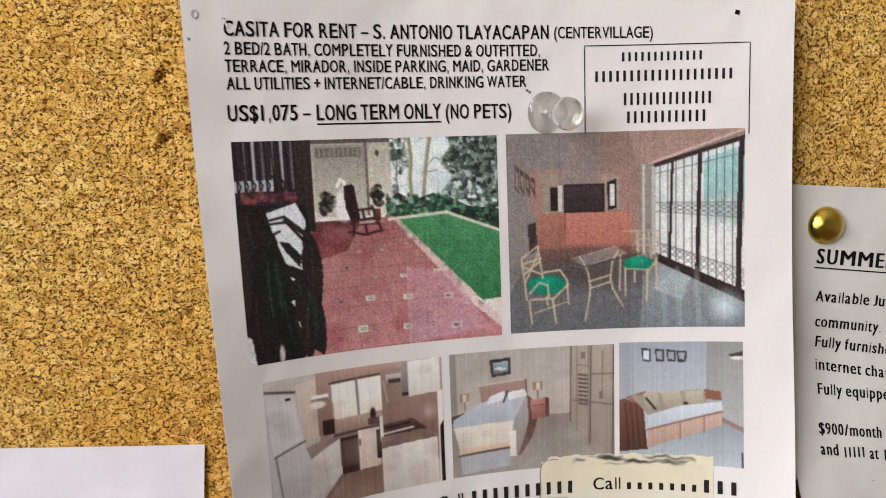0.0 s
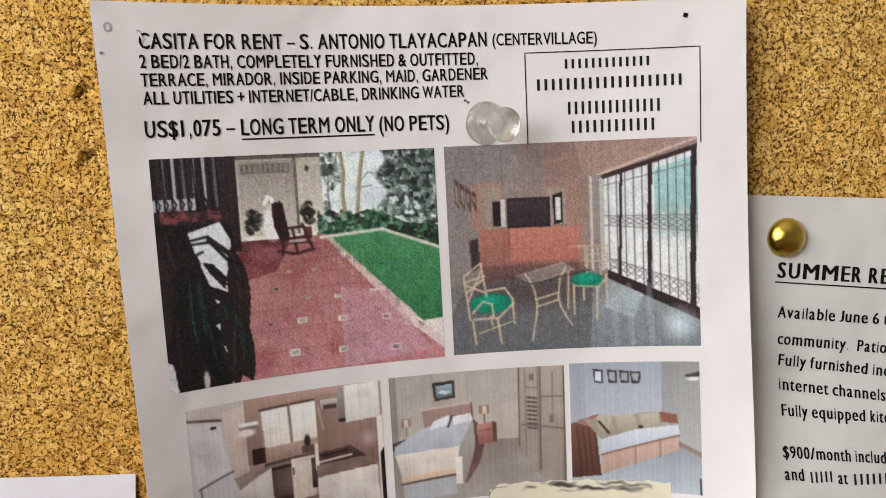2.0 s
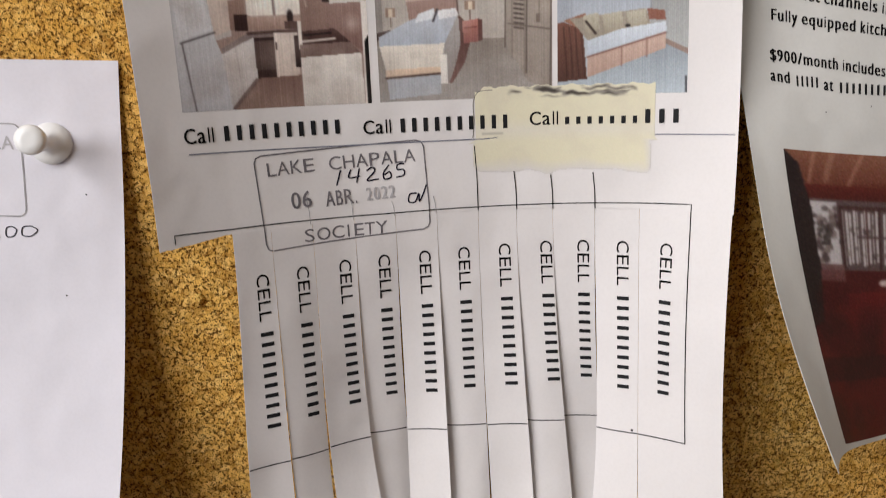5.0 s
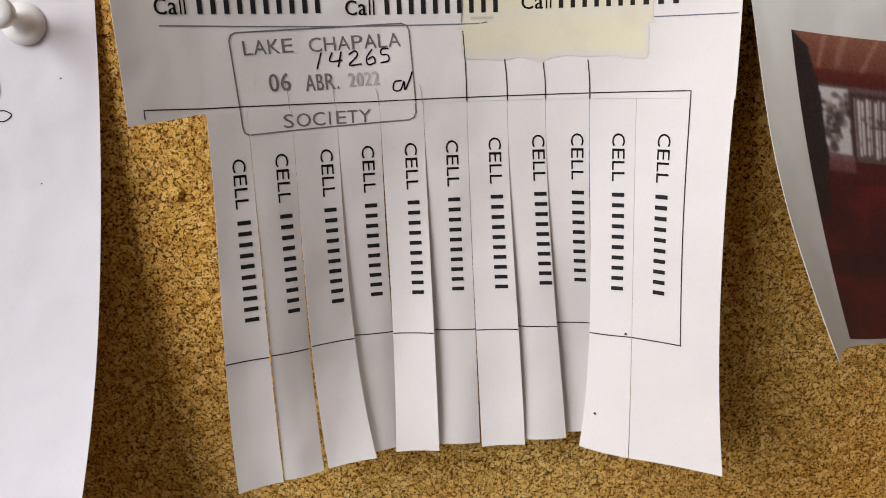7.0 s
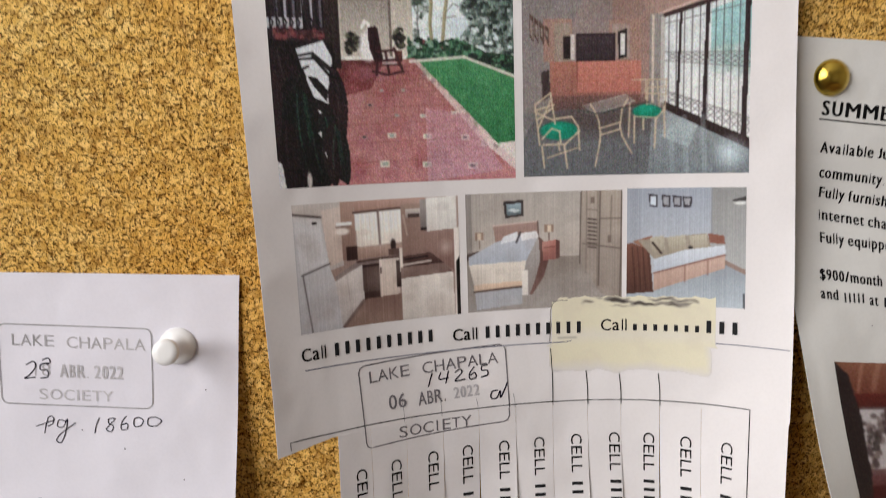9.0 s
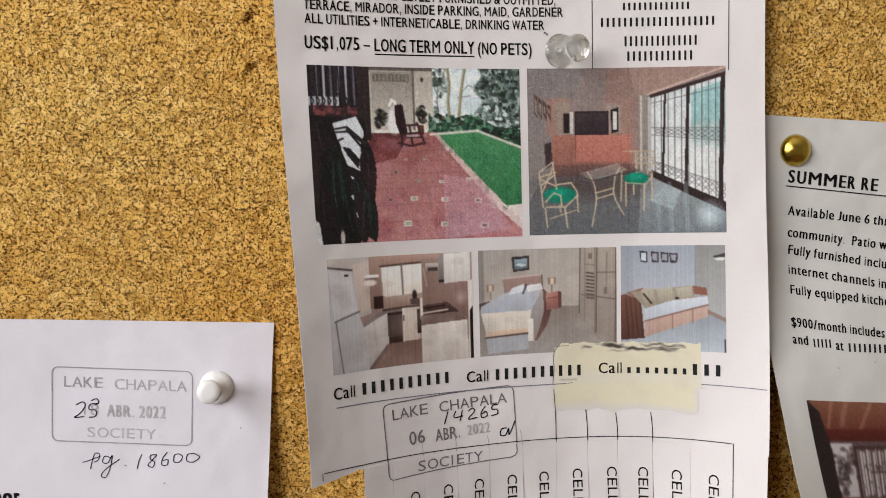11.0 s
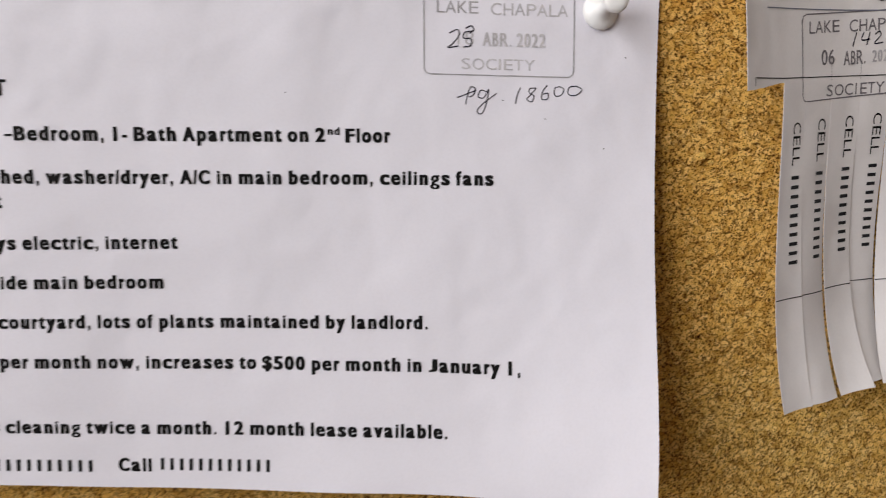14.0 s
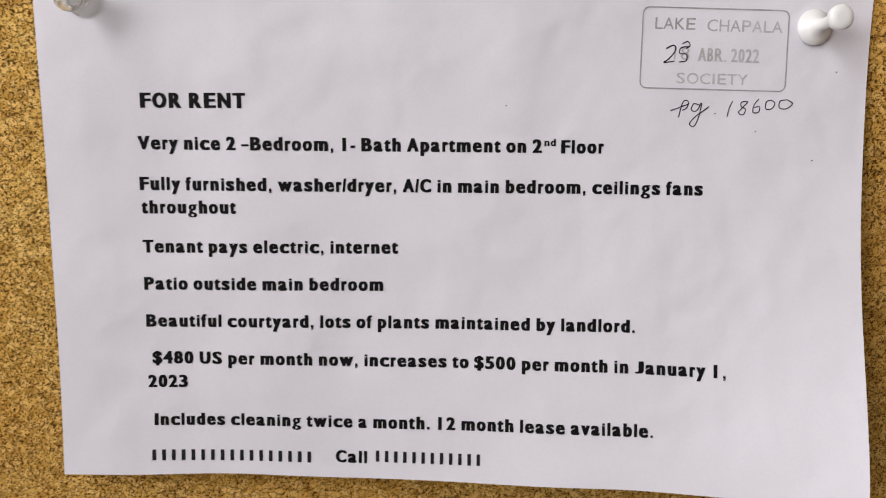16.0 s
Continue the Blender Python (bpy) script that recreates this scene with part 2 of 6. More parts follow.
CAP = 1.0
CAP = float(glyphs("H")[0][:, 1].max())
X_HEIGHT = float(glyphs("x")[0][:, 1].max())
ASCENT = float(glyphs("l")[0][:, 1].max())


def widths(groups, other):
    """Advance of each character, in thousandths of the type's size, from words of "width:characters"."""
    out = {}
    for item in groups.split():
        w, chars = item.split(":", 1)
        out.update({c: int(w) for c in chars})
    return lambda c: 278 if c == " " and other > 540 else 226 if c == " " else out.get(c, other)


# how wide the characters of each print run: narrow bold capitals, black, light sans and humanist sans
BOLD_TYPE = widths("722:ABCDHKNRU& 667:EPSVXY 611:FLTZ 778:GOQ 278:I.,/ 833:M 944:W 333:()-\u2010 556:\u2013$0123456789 584:+", 600)
BLACK_TYPE = widths("778:ABCRVX 833:DGHKNOQU 722:EPSTZ 667:FLabcdeghknopqux$0123456789 389:If 944:M 1000:WmY 333:ijl.,- 444:rt 611:svyz 278:/ 500:\u2013 944:w", 667)
LIGHT_TYPE = widths("667:AEKPSVXY 722:CDHNRU 611:FTZ 778:GO 278:I.,ft 556:Labdeghnopqu0123456789 833:Mm 944:W 500:ckJsvxyz 222:ijl 333:r", 556)
SOFT_TYPE = widths("479:a 525:bdhnpqu 423:c 498:e 305:f 471:g 229:il 455:k 799:m 527:o 349:r 391:s 335:t 452:vy 715:w 579:A 459:FS 319:J 855:M 517:P 543:R 642:U 488:E 386:/ 252:.,", 507)
GLYPHS = {}


def glyph(c, heavy):
    """A character with its lower case brought to the print's x-height, and the blank at its two sides."""
    if (c, heavy) not in GLYPHS:
        p, faces = glyphs(c, 0.0 if c in "MWg" else heavy)
        if c == "J":
            p[:, 1] = (p[:, 1] - p[:, 1].min()) / (p[:, 1].max() - p[:, 1].min())
        if c.islower():
            y = p[:, 1]
            top = 0.73 + (y - X_HEIGHT) * 0.28 / (ASCENT - X_HEIGHT)
            p[:, 1] = np.where(y > X_HEIGHT, top, np.where(y > 0, y * 0.73 / X_HEIGHT, y))
        left = 0.07 if c in "BDEFHIKLMNPRUbhiklmnpru" else 0.11 if c == "1" else 0.04 if c in "CGOQSacdegoqs0235689" else 0.09 if c in ".," else 0.018
        right = 0.068 if c in "HIMNUdhijlmnuaq" else 0.17 if c == "1" else 0.042 if c in "BDGOQPSRbopegs0235689C" else 0.09 if c in ".," else 0.018
        GLYPHS[c, heavy] = (p, faces, left * 1000, right * 1000)
    return GLYPHS[c, heavy]


def write(sheet, parent, text, u0, u1, v, cap, material=None, bold=0.0, heavy=0.0, face=None, turn=None, slope=0.0, off=0.09, name="printed_word", single=False):
    """A line of text from u0 to u1 with its baseline at v, one mesh a word, or a letter where single is set. bold: how much wider its
    strokes are, as a share of the capitals' height. slope: fall along the line. turn: a basis (origin, right, down) on the sheet."""
    face = face or BOLD_TYPE
    pen, spots = 0.0, []
    for c in text:
        if c != " ":
            p, faces, left, right = glyph(c, heavy)
            spots.append((c, pen + left, max(40.0, face(c) - left - right)))
        else:
            spots.append((" ", pen, 0))
        pen += face(c)
    inked = [q for q in spots if q[0] != " "]
    lo, hi = inked[0][1], inked[-1][1] + inked[-1][2]
    k, d = (u1 - u0) / (hi - lo), bold * cap
    words = [[]]
    for q in spots:
        if q[0] == " ":
            words.append([])
        else:
            words[-1].append(q)
    if single:
        words = [[q] for q in inked]
    runs = [(j * d / 2, off + 0.012 * j) for j in range(3)] if bold else [(0.0, off)]
    for word in words:
        verts, all_faces, count = [], [], 0
        for c, x0, w in word:
            p, faces, _, _ = glyph(c, heavy)
            wide = max(1e-6, p[:, 0].max() - p[:, 0].min())
            room = max(0.3 * w * k, w * k - d)
            span = min(room, (0.8 if c == "1" else 1.4) * wide * cap)
            x = (p[:, 0] - p[:, 0].min()) / wide * span + (x0 - lo) * k + (room - span) / 2
            y = -p[:, 1] * cap + v + slope * x
            for dx, o in runs:
                uu, vv = x + u0 + dx, y
                if turn:
                    q, r, e = turn
                    uu, vv = q[0] + r[0] * uu + e[0] * y, q[1] + r[1] * uu + e[1] * y
                all_faces += [tuple(i + count for i in f) for f in faces]
                count += len(p)
                verts.append(sheet.at(uu, vv, o))
        if verts:
            mesh_ob("letter" if single else name, np.concatenate(verts), all_faces, material or INK, parent, "", False)


def patch(sheet, parent, name, u0, u1, v0, v1, material, off=0.06, step=1.2, turn=None, slope=0.0, label="", rough=0.0):
    """A printed bar, rule or patch."""
    us = np.linspace(u0, u1, max(2, int(abs(u1 - u0) / step) + 2))
    vs = np.linspace(v0, v1, max(2, int(abs(v1 - v0) / step) + 2))
    uu, vv = np.meshgrid(us, vs)
    vv = vv + slope * (uu - u0)
    if rough:
        rng = np.random.RandomState(7)
        w = np.zeros(uu.shape)
        w[0], w[-1] = 1, 1
        vv = vv + w * rng.normal(0, rough, uu.shape)
        w = np.zeros(uu.shape)
        w[:, 0], w[:, -1] = 1, 1
        uu = uu + w * rng.normal(0, rough, uu.shape)
    if turn:
        o, r, d = turn
        uu, vv = o[0] + r[0] * uu + d[0] * vv, o[1] + r[1] * uu + d[1] * vv
    return mesh_ob(name, sheet.at(uu, vv, off).reshape(-1, 3), grid_faces(*uu.shape), material, parent, label)


def stroke(sheet, parent, name, points, width, material, off=0.1, turn=None, curve=True):
    """A pen stroke through points (u, v), smoothed."""
    q = np.array(points, float)
    if curve and len(q) > 2:
        ext = np.r_[[2 * q[0] - q[1]], q, [2 * q[-1] - q[-2]]]
        out = []
        for k in range(1, len(ext) - 2):
            a, b, c, d = ext[k - 1 : k + 3]
            for s in np.linspace(0, 1, 7, endpoint=False):
                out.append(0.5 * (2 * b + (c - a) * s + (2 * a - 5 * b + 4 * c - d) * s * s + (3 * b - a - 3 * c + d) * s**3))
        q = np.array(out + [q[-1]])
    else:
        q = np.concatenate([np.linspace(q[k], q[k + 1], max(2, int(np.hypot(*(q[k + 1] - q[k])) / 1.2) + 1))[: None if k == len(q) - 2 else -1] for k in range(len(q) - 1)])
    d = np.gradient(q, axis=0)
    d /= np.maximum(np.linalg.norm(d, axis=1, keepdims=True), 1e-9)
    side = np.stack([-d[:, 1], d[:, 0]], 1) * width / 2
    l, r = q + side, q - side
    w = np.stack([l, r], 1)
    uu, vv = w[..., 0], w[..., 1]
    if turn:
        o, rr, dd = turn
        uu, vv = o[0] + rr[0] * uu + dd[0] * vv, o[1] + rr[1] * uu + dd[1] * vv
    return mesh_ob(name, sheet.at(uu, vv, off).reshape(-1, 3), grid_faces(*uu.shape), material, parent, "", False)


def empty(name, label, category, group="", kind=""):
    return tagged(new(name), label, category, group, kind)


def lathe(profile, n=40):
    """A turned body from (radius, height) pairs."""
    bm = bmesh.new()
    rings = [[bm.verts.new((r * math.cos(2 * math.pi * k / n), r * math.sin(2 * math.pi * k / n), h)) for k in range(n)] if r > 1e-9 else [bm.verts.new((0, 0, h))] for r, h in profile]
    for a, b in zip(rings, rings[1:]):
        for k in range(n):
            q = [a[k % len(a)], a[(k + 1) % len(a)], b[(k + 1) % len(b)], b[k % len(b)]]
            q = list(dict.fromkeys(q))
            if len(q) > 2:
                bm.faces.new(q)
    bmesh.ops.recalc_face_normals(bm, faces=bm.faces)
    for f in bm.faces:
        f.smooth = True
    return bm


# ---- the room behind the camera: plain walls with one window ----
def slab(name, label, boxes, material, kind="structure"):
    bm = bmesh.new()
    for b in boxes:
        box(bm, *b)
    ob = part(name, bm, material, None)
    return tagged(ob, label, "wall" if "wall" in name else name, kind=kind)


ROOM_X1, ROOM_Y0, ROOM_H = 2.6, -3.4, 2.8
slab("floor", "reddish brown floor tiles of the room", [(WALL_X - 0.2, ROOM_X1 + 0.2, ROOM_Y0 - 0.2, 0.23, -0.1, 0.0)], FLOORING)
slab("ceiling", "plain off-white painted ceiling of the room", [(WALL_X - 0.2, ROOM_X1 + 0.2, ROOM_Y0 - 0.2, 0.23, ROOM_H, ROOM_H + 0.15)], CEIL)
slab("wall_north", "off-white painted wall behind the cork board", [(WALL_X, ROOM_X1, 0.013, 0.2, 0.0, ROOM_H)], WALL)
slab("wall_south", "off-white painted wall facing the board", [(WALL_X, ROOM_X1, ROOM_Y0 - 0.15, ROOM_Y0, 0.0, ROOM_H)], WALL)
slab("wall_east", "off-white painted side wall", [(ROOM_X1, ROOM_X1 + 0.15, ROOM_Y0 - 0.15, 0.2, 0.0, ROOM_H)], WALL)
slab("wall_west", "off-white painted wall with a window opening", [
    (WALL_X - 0.15, WALL_X, ROOM_Y0 - 0.15, WIN_Y0, 0.0, ROOM_H),
    (WALL_X - 0.15, WALL_X, WIN_Y1, 0.2, 0.0, ROOM_H),
    (WALL_X - 0.15, WALL_X, WIN_Y0, WIN_Y1, 0.0, WIN_Z0),
    (WALL_X - 0.15, WALL_X, WIN_Y0, WIN_Y1, WIN_Z1, ROOM_H)], WALL)
gb = bmesh.new()
bmesh.ops.create_grid(gb, x_segments=1, y_segments=1, size=30)
ground = part("ground", gb, plain("dry_ground", (0.25, 0.2, 0.14), 0.9, 0, 2, 0.2), None)
ground.location = (0, 0, -0.3)
tagged(ground, "dry bare ground outside the window", "ground", kind="structure")


# ---- the cork board ----
# torn spots: place on the board, radius and depth
PITS = ((-43.6, 1517.6, 1.5, 2.6), (-42.6, 1504.4, 1.2, 2.6), (-23.2, 1378.4, 1.5, 2.6), (-17.8, 1355.8, 1.1, 2.2), (-22.4, 1329.6, 1.2, 2.4), (-39.0, 1353.1, 1.2, 2.2), (-26.3, 1325.2, 1.1, 2.4), (-7.7, 1310.5, 1.0, 2.0), (136.0, 1312.7, 1.0, 2.0), (90.5, 1309.6, 0.9, 2.0), (-30.0, 1321.9, 1.0, 1.8), (-20.2, 1285.8, 1.0, 2.0))


def cork_board():
    board = empty("cork_board", "worn golden-brown cork notice board with pin holes", "notice board")
    x0, x1, z0, z1, fine = -330, 220, 1230, 1580, 0.65
    xs = np.arange(x0, x1 + 0.01, fine)
    zs = np.arange(z0, z1 + 0.01, fine)
    xx, zz = np.meshgrid(xs, zs)
    depth = np.zeros(xx.shape)
    rng = np.random.RandomState(3)
    for _ in range(130):
        cx, cz, r, d = rng.uniform(x0, x1), rng.uniform(z0, z1), rng.uniform(0.4, 0.9), rng.uniform(0.6, 1.8)
        i0, i1 = np.searchsorted(xs, (cx - 5, cx + 5))
        j0, j1 = np.searchsorted(zs, (cz - 5, cz + 5))
        dx, dz = xx[j0:j1, i0:i1] - cx, zz[j0:j1, i0:i1] - cz
        ang = np.arctan2(dz, dx)
        rr = r * (1 + 0.35 * np.sin(2 * ang + cx) + 0.2 * np.sin(5 * ang + cz))
        depth[j0:j1, i0:i1] -= d * np.exp(-((dx * dx + dz * dz) / rr**2) ** 1.5)
    for cx, cz, r, d in ((x, z, 0.75 * r, 0.7 * d) for x, z, r, d in PITS):
        dx, dz = xx - cx, zz - cz
        ang = np.arctan2(dz, dx)
        rr = r * (1 + 0.3 * np.sin(2 * ang + cx) + 0.25 * np.sin(3 * ang + cz))
        depth -= d * np.exp(-((dx * dx + dz * dz) / rr**2) ** 1.5)
    depth += 0.10 * rng.rand(*xx.shape)
    depth[0], depth[-1], depth[:, 0], depth[:, -1] = 0, 0, 0, 0
    v = np.stack([xx, -depth, zz], -1).reshape(-1, 3) * MM
    f = grid_faces(*xx.shape)
    mesh_ob("cork_face", v, f, CORK, board)
    bm = bmesh.new()
    for b in ((-0.62, 0.9, 0.0, 0.012, 0.9, 1.23), (-0.62, 0.9, 0.0, 0.012, 1.58, 1.95), (-0.62, -0.33, 0.0, 0.012, 1.23, 1.58), (0.22, 0.9, 0.0, 0.012, 1.23, 1.58)):
        box(bm, *b)
    part("cork_panel", bm, CORK, board)
    bm = bmesh.new()
    for b in ((-0.66, -0.62, -0.006, 0.012, 0.85, 2.0), (0.9, 0.95, -0.006, 0.012, 0.85, 2.0), (-0.62, 0.9, -0.006, 0.012, 0.85, 0.9), (-0.62, 0.9, -0.006, 0.012, 1.95, 2.0)):
        box(bm, *b)
    part("board_frame", bm, plain("board_frame_wood", (0.30, 0.18, 0.08), 0.5, 0, 20, 0.2), board)
    return board


cork_board()


# ---- how each sheet hangs ----
LW, LH = 218.0, 145.0


def wrinkle(u, v, size, seed):
    """Soft buckles of the paper, in millimetres."""
    a = np.sin(u / 23 + seed) * np.sin(v / 31 + 1.7 * seed) + 0.6 * np.sin((u + 0.7 * v) / 17 + 2.3 * seed) + 0.4 * np.sin((v - 0.5 * u) / 11 + seed)
    return size * a


def left_field(u, v):
    """The wide notice: flat along its top, its lower edge and right corner curling off the board."""
    a, b = u / LW, v / LH
    lift = 0.9 + np.maximum(b, 0) ** 2.2 * (7.5 + 22 * a**2) + 5.0 * np.clip(a, 0, 1.1) ** 6 * np.maximum(b, 0) ** 1.3 + wrinkle(u, v, 0.42, 0.4) * (0.35 + 0.65 * b) + 0.30 * np.sin(u / 9.5 + 1.4 * np.sin(v / 37)) * np.sin(u / 31 + 0.6) ** 2
    x = -253.0 - 7.0 * b + u * (1 - 0.005 * (1 - a)) + 8.8 * a * b - 3.5 * a**3 * np.maximum(b, 0) ** 2
    c, rim = np.clip(b, 0, 0.9), np.clip(a, 0, 1.05) ** 7
    lift = lift + rim * (2.3 * c + 4.1 * c**2 + 2.5 * c**3)
    x = x - rim * (0.75 + 0.6 * c + 0.75 * c**2 + 1.3 * c**3)
    z = 1438.5 - 3.6 * a - v * (1.0 - 0.012 * b)
    return x, lift, z


def arc(d, g, reach):
    """Length along the board of a sheet that bends away from it, its slope growing to g over reach."""
    g = g * d / reach
    return d * (1 - g**2 / 6 - g**4 / 40)


def flyer_field(u, v):
    """The flyer: held in a valley down its middle, both long edges curling forward, more so lower down."""
    w = np.minimum(v / 100, 1.1)
    low = 0.5 * (w + np.sqrt(w * w + 0.01))
    a = 12.7 + 22.5 * low - 8.3 * low**2
    b = 4.2 + 3.5 * w + 9.2 * w**2
    mid = 73.5
    s, r = np.maximum(0, (mid - u) / 83.0), np.maximum(0, (u - mid) / 50.5)
    lift = 1.2 + a * s**2 + b * r**2 + wrinkle(u, v, 0.2, 1.1)
    x = 44.2 + 3.3 * v / 100 + 0.75 * s**2 - arc(83.0 * s, 2 * a / 83.0, 83.0) + arc(50.5 * r, 2 * b / 50.5, 50.5)
    z = 1505.1 - 0.993 * v + 0.025 * (u - mid)
    return x, lift, z


def summer_field(u, v):
    """The leaflet: its lower left corner rolls forward off the board."""
    reach = 130
    bend = 0.02 + 0.95 * np.maximum(0, (v - 40) / 125) ** 1.2
    d, k = np.maximum(0, reach - u), bend / reach
    lift = 0.7 + (1 - np.cos(k * d)) / k
    across = np.where(u < reach, reach - np.sin(k * d) / k, u)
    rise = np.gradient(lift, v[:, 0], axis=0)
    step = np.sqrt(np.maximum(0.15, 1 - rise**2))
    down = np.concatenate([v[:1], v[:1] + np.cumsum(0.5 * (step[1:] + step[:-1]) * np.diff(v, axis=0), axis=0)])
    c, s = math.cos(radians(2.5)), math.sin(radians(2.5))
    return 97.3 + across * c - down * s, lift, 1493.3 - across * s - down * c


def bars(sheet, parent, u0, u1, v, cap, count, turn=None, material=None, off=0.09):
    """Unlettered writing: one plain bar for each character."""
    w = (u1 - u0) / count
    for k in range(count):
        a, b = u0 + (k + 0.31) * w, u0 + (k + 0.69) * w
        uu, vv = np.meshgrid((a, b), (v - cap, v))
        if turn:
            o, r, d = turn
            uu, vv = o[0] + r[0] * uu + d[0] * vv, o[1] + r[1] * uu + d[1] * vv
        mesh_ob("bar", sheet.at(uu, vv, off).reshape(-1, 3), [(0, 2, 3, 1)], material or BAR, parent, "", False)


def rounded(u0, u1, v0, v1, r=1.6):
    pts = []
    for cx, cy, a0 in ((u1 - r, v0 + r, -90), (u1 - r, v1 - r, 0), (u0 + r, v1 - r, 90), (u0 + r, v0 + r, 180)):
        pts += [(cx + r * math.cos(radians(a0 + d)), cy + r * math.sin(radians(a0 + d))) for d in (0, 30, 60, 90)]
    return pts + [pts[0]]


def specks(sheet, parent, places, size=0.35, material=None):
    for u, v in places:
        stroke(sheet, parent, "speck", [(u - size / 2, v), (u + size / 2, v + size * 0.3)], size, material or INK, curve=False)


# ---- the wide notice FOR RENT ----
def for_rent_notice():
    n = empty("for_rent_notice", "white paper rental notice in bold black print, lower corner curling", "notice")
    s = Sheet(-4, LW + 4, -4, LH + 6, 1.0, left_field)

    def edge(u, v):
        a, b = u / LW, v / LH
        right = 214.2 + 1.6 * np.exp(-np.maximum(v, 0) / 18) - 2.4 * np.clip(b, 0, 1) ** 6 + 0.2 * np.sin(v / 17)
        left = 0.5 + 1.4 * b**2
        low = 142.2 - 0.9 * a - 4.0 * a**8 + 0.15 * np.sin(u / 9)
        return left + a * (right - left), b * low

    leaf(s, "sheet", np.linspace(0, LW, 110), np.linspace(0, LH, 74), n, PAPER_BLUISH, edge=edge)

    def line(text, u0, u1, v, cap=3.35, slope=0.0):
        write(s, n, text, u0, u1, v, cap, bold=0.125, heavy=0.021, face=BLACK_TYPE, slope=slope)

    line("FOR RENT", 26.0, 53.4, 38.8, 3.7)
    line("Very nice 2 \u2013Bedroom, 1- Bath Apartment on 2", 24.8, 130.6, 49.7, slope=0.006)
    write(s, n, "nd", 131.2, 134.2, 48.6, 1.8, bold=0.08, heavy=0.02, face=BLACK_TYPE)
    line("Floor", 135.6, 146.9, 50.5)
    line("Fully furnished, washer/dryer, A/C in main bedroom, ceilings fans", 24.8, 173.0, 60.6, slope=0.0055)
    line("throughout", 25.0, 50.1, 67.0)
    line("Tenant pays electric, internet", 24.9, 92.9, 77.8)
    line("Patio outside main bedroom", 25.0, 89.0, 88.2)
    line("Beautiful courtyard, lots of plants maintained by landlord.", 25.2, 156.0, 98.7)
    line("$480 US per month now, increases to $500 per month in January 1,", 26.6, 179.6, 109.3, slope=0.004)
    line("2023", 25.3, 36.0, 116.2)
    line("Includes cleaning twice a month. 12 month lease available.", 26.8, 161.0, 127.4, slope=-0.004)
    bars(s, n, 25.2, 70.3, 137.9, 3.2, 17)
    line("Call", 76.2, 84.8, 137.4)
    bars(s, n, 86.4, 116.1, 136.9, 3.2, 12)
    # the society's date stamp, faint at its upper right
    turn = ((155.7, 12.9), (1.0, 0.024), (-0.006, 1.0))
    stroke(s, n, "stamp_frame", rounded(0, 37.6, 0, 20.4), 0.32, STAMP_MID, turn=turn, curve=False)
    write(s, n, "LAKE", 3.2, 13.6, 5.4, 2.9, STAMP_MID, turn=turn, face=LIGHT_TYPE, name="stamp_word", single=True)
    write(s, n, "CHAPALA", 16.6, 36.0, 5.6, 2.9, STAMP_PALE, turn=turn, face=LIGHT_TYPE, name="stamp_word", single=True)
    write(s, n, "ABR. 2022", 14.6, 30.4, 13.2, 3.3, STAMP_PALE, bold=0.08, turn=turn, face=LIGHT_TYPE, name="stamp_word", single=True)
    write(s, n, "18", 8.0, 12.4, 13.0, 3.2, STAMP_PALE, turn=turn, face=LIGHT_TYPE, name="stamp_word", single=True)
    write(s, n, "SOCIETY", 9.2, 27.8, 19.0, 2.7, STAMP_PALE, turn=turn, face=LIGHT_TYPE, name="stamp_word", single=True)
    for pts in ([(6.3, 10.3), (8.2, 9.4), (8.8, 10.6), (7.2, 12.8), (5.9, 13.8), (8.6, 13.4)], [(12.4, 9.6), (10.2, 10.0), (9.9, 11.4), (11.6, 11.6), (11.6, 13.2), (9.8, 13.6)], [(10.4, 9.0), (11.8, 8.4), (12.4, 9.4), (11.4, 10.2)]):
        stroke(s, n, "pen_stroke", pts, 0.30, PEN, turn=turn)
    turn = ((163.5, 36.6), (1.0, -0.03), (0.02, 1.0))
    for pts in (
        [(0.2, 2.6), (1.6, 2.2), (3.2, 1.6), (5.0, 1.0)],
        [(2.3, 4.4), (2.9, 2.0), (3.6, 0.2), (4.8, 0.4), (4.4, 2.0), (3.2, 2.6)],
        [(7.8, 1.4), (6.2, 1.0), (5.6, 2.6), (7.0, 2.8), (8.2, 0.8), (7.6, 4.2), (6.4, 6.8), (5.2, 6.2), (6.6, 4.4), (9.4, 2.4), (10.2, 1.8)],
        [(11.6, 3.6), (11.9, 3.7)],
        [(16.2, 0.6), (15.4, 2.4), (14.9, 4.6)],
        [(20.2, 0.8), (18.6, 0.9), (18.5, 2.0), (19.6, 2.8), (19.0, 4.2), (17.8, 3.6), (18.6, 2.6), (20.2, 0.9)],
        [(23.0, 0.2), (21.8, 1.8), (21.6, 3.6), (23.0, 3.6), (23.2, 2.2), (21.9, 2.4)],
        [(26.2, 0.6), (25.0, 1.0), (24.9, 2.8), (26.4, 2.8), (27.2, 1.4), (26.2, 0.6)],
        [(30.4, 0.6), (28.6, 0.9), (28.4, 2.6), (30.2, 2.9), (31.8, 1.6), (30.4, 0.6)],
    ):
        stroke(s, n, "pen_stroke", pts, 0.25, PEN, turn=turn)
    specks(s, n, ((206.5, 29.2), (186.0, 44.5), (121.0, 38.0), (201.0, 52.0)), 0.3)
    return s


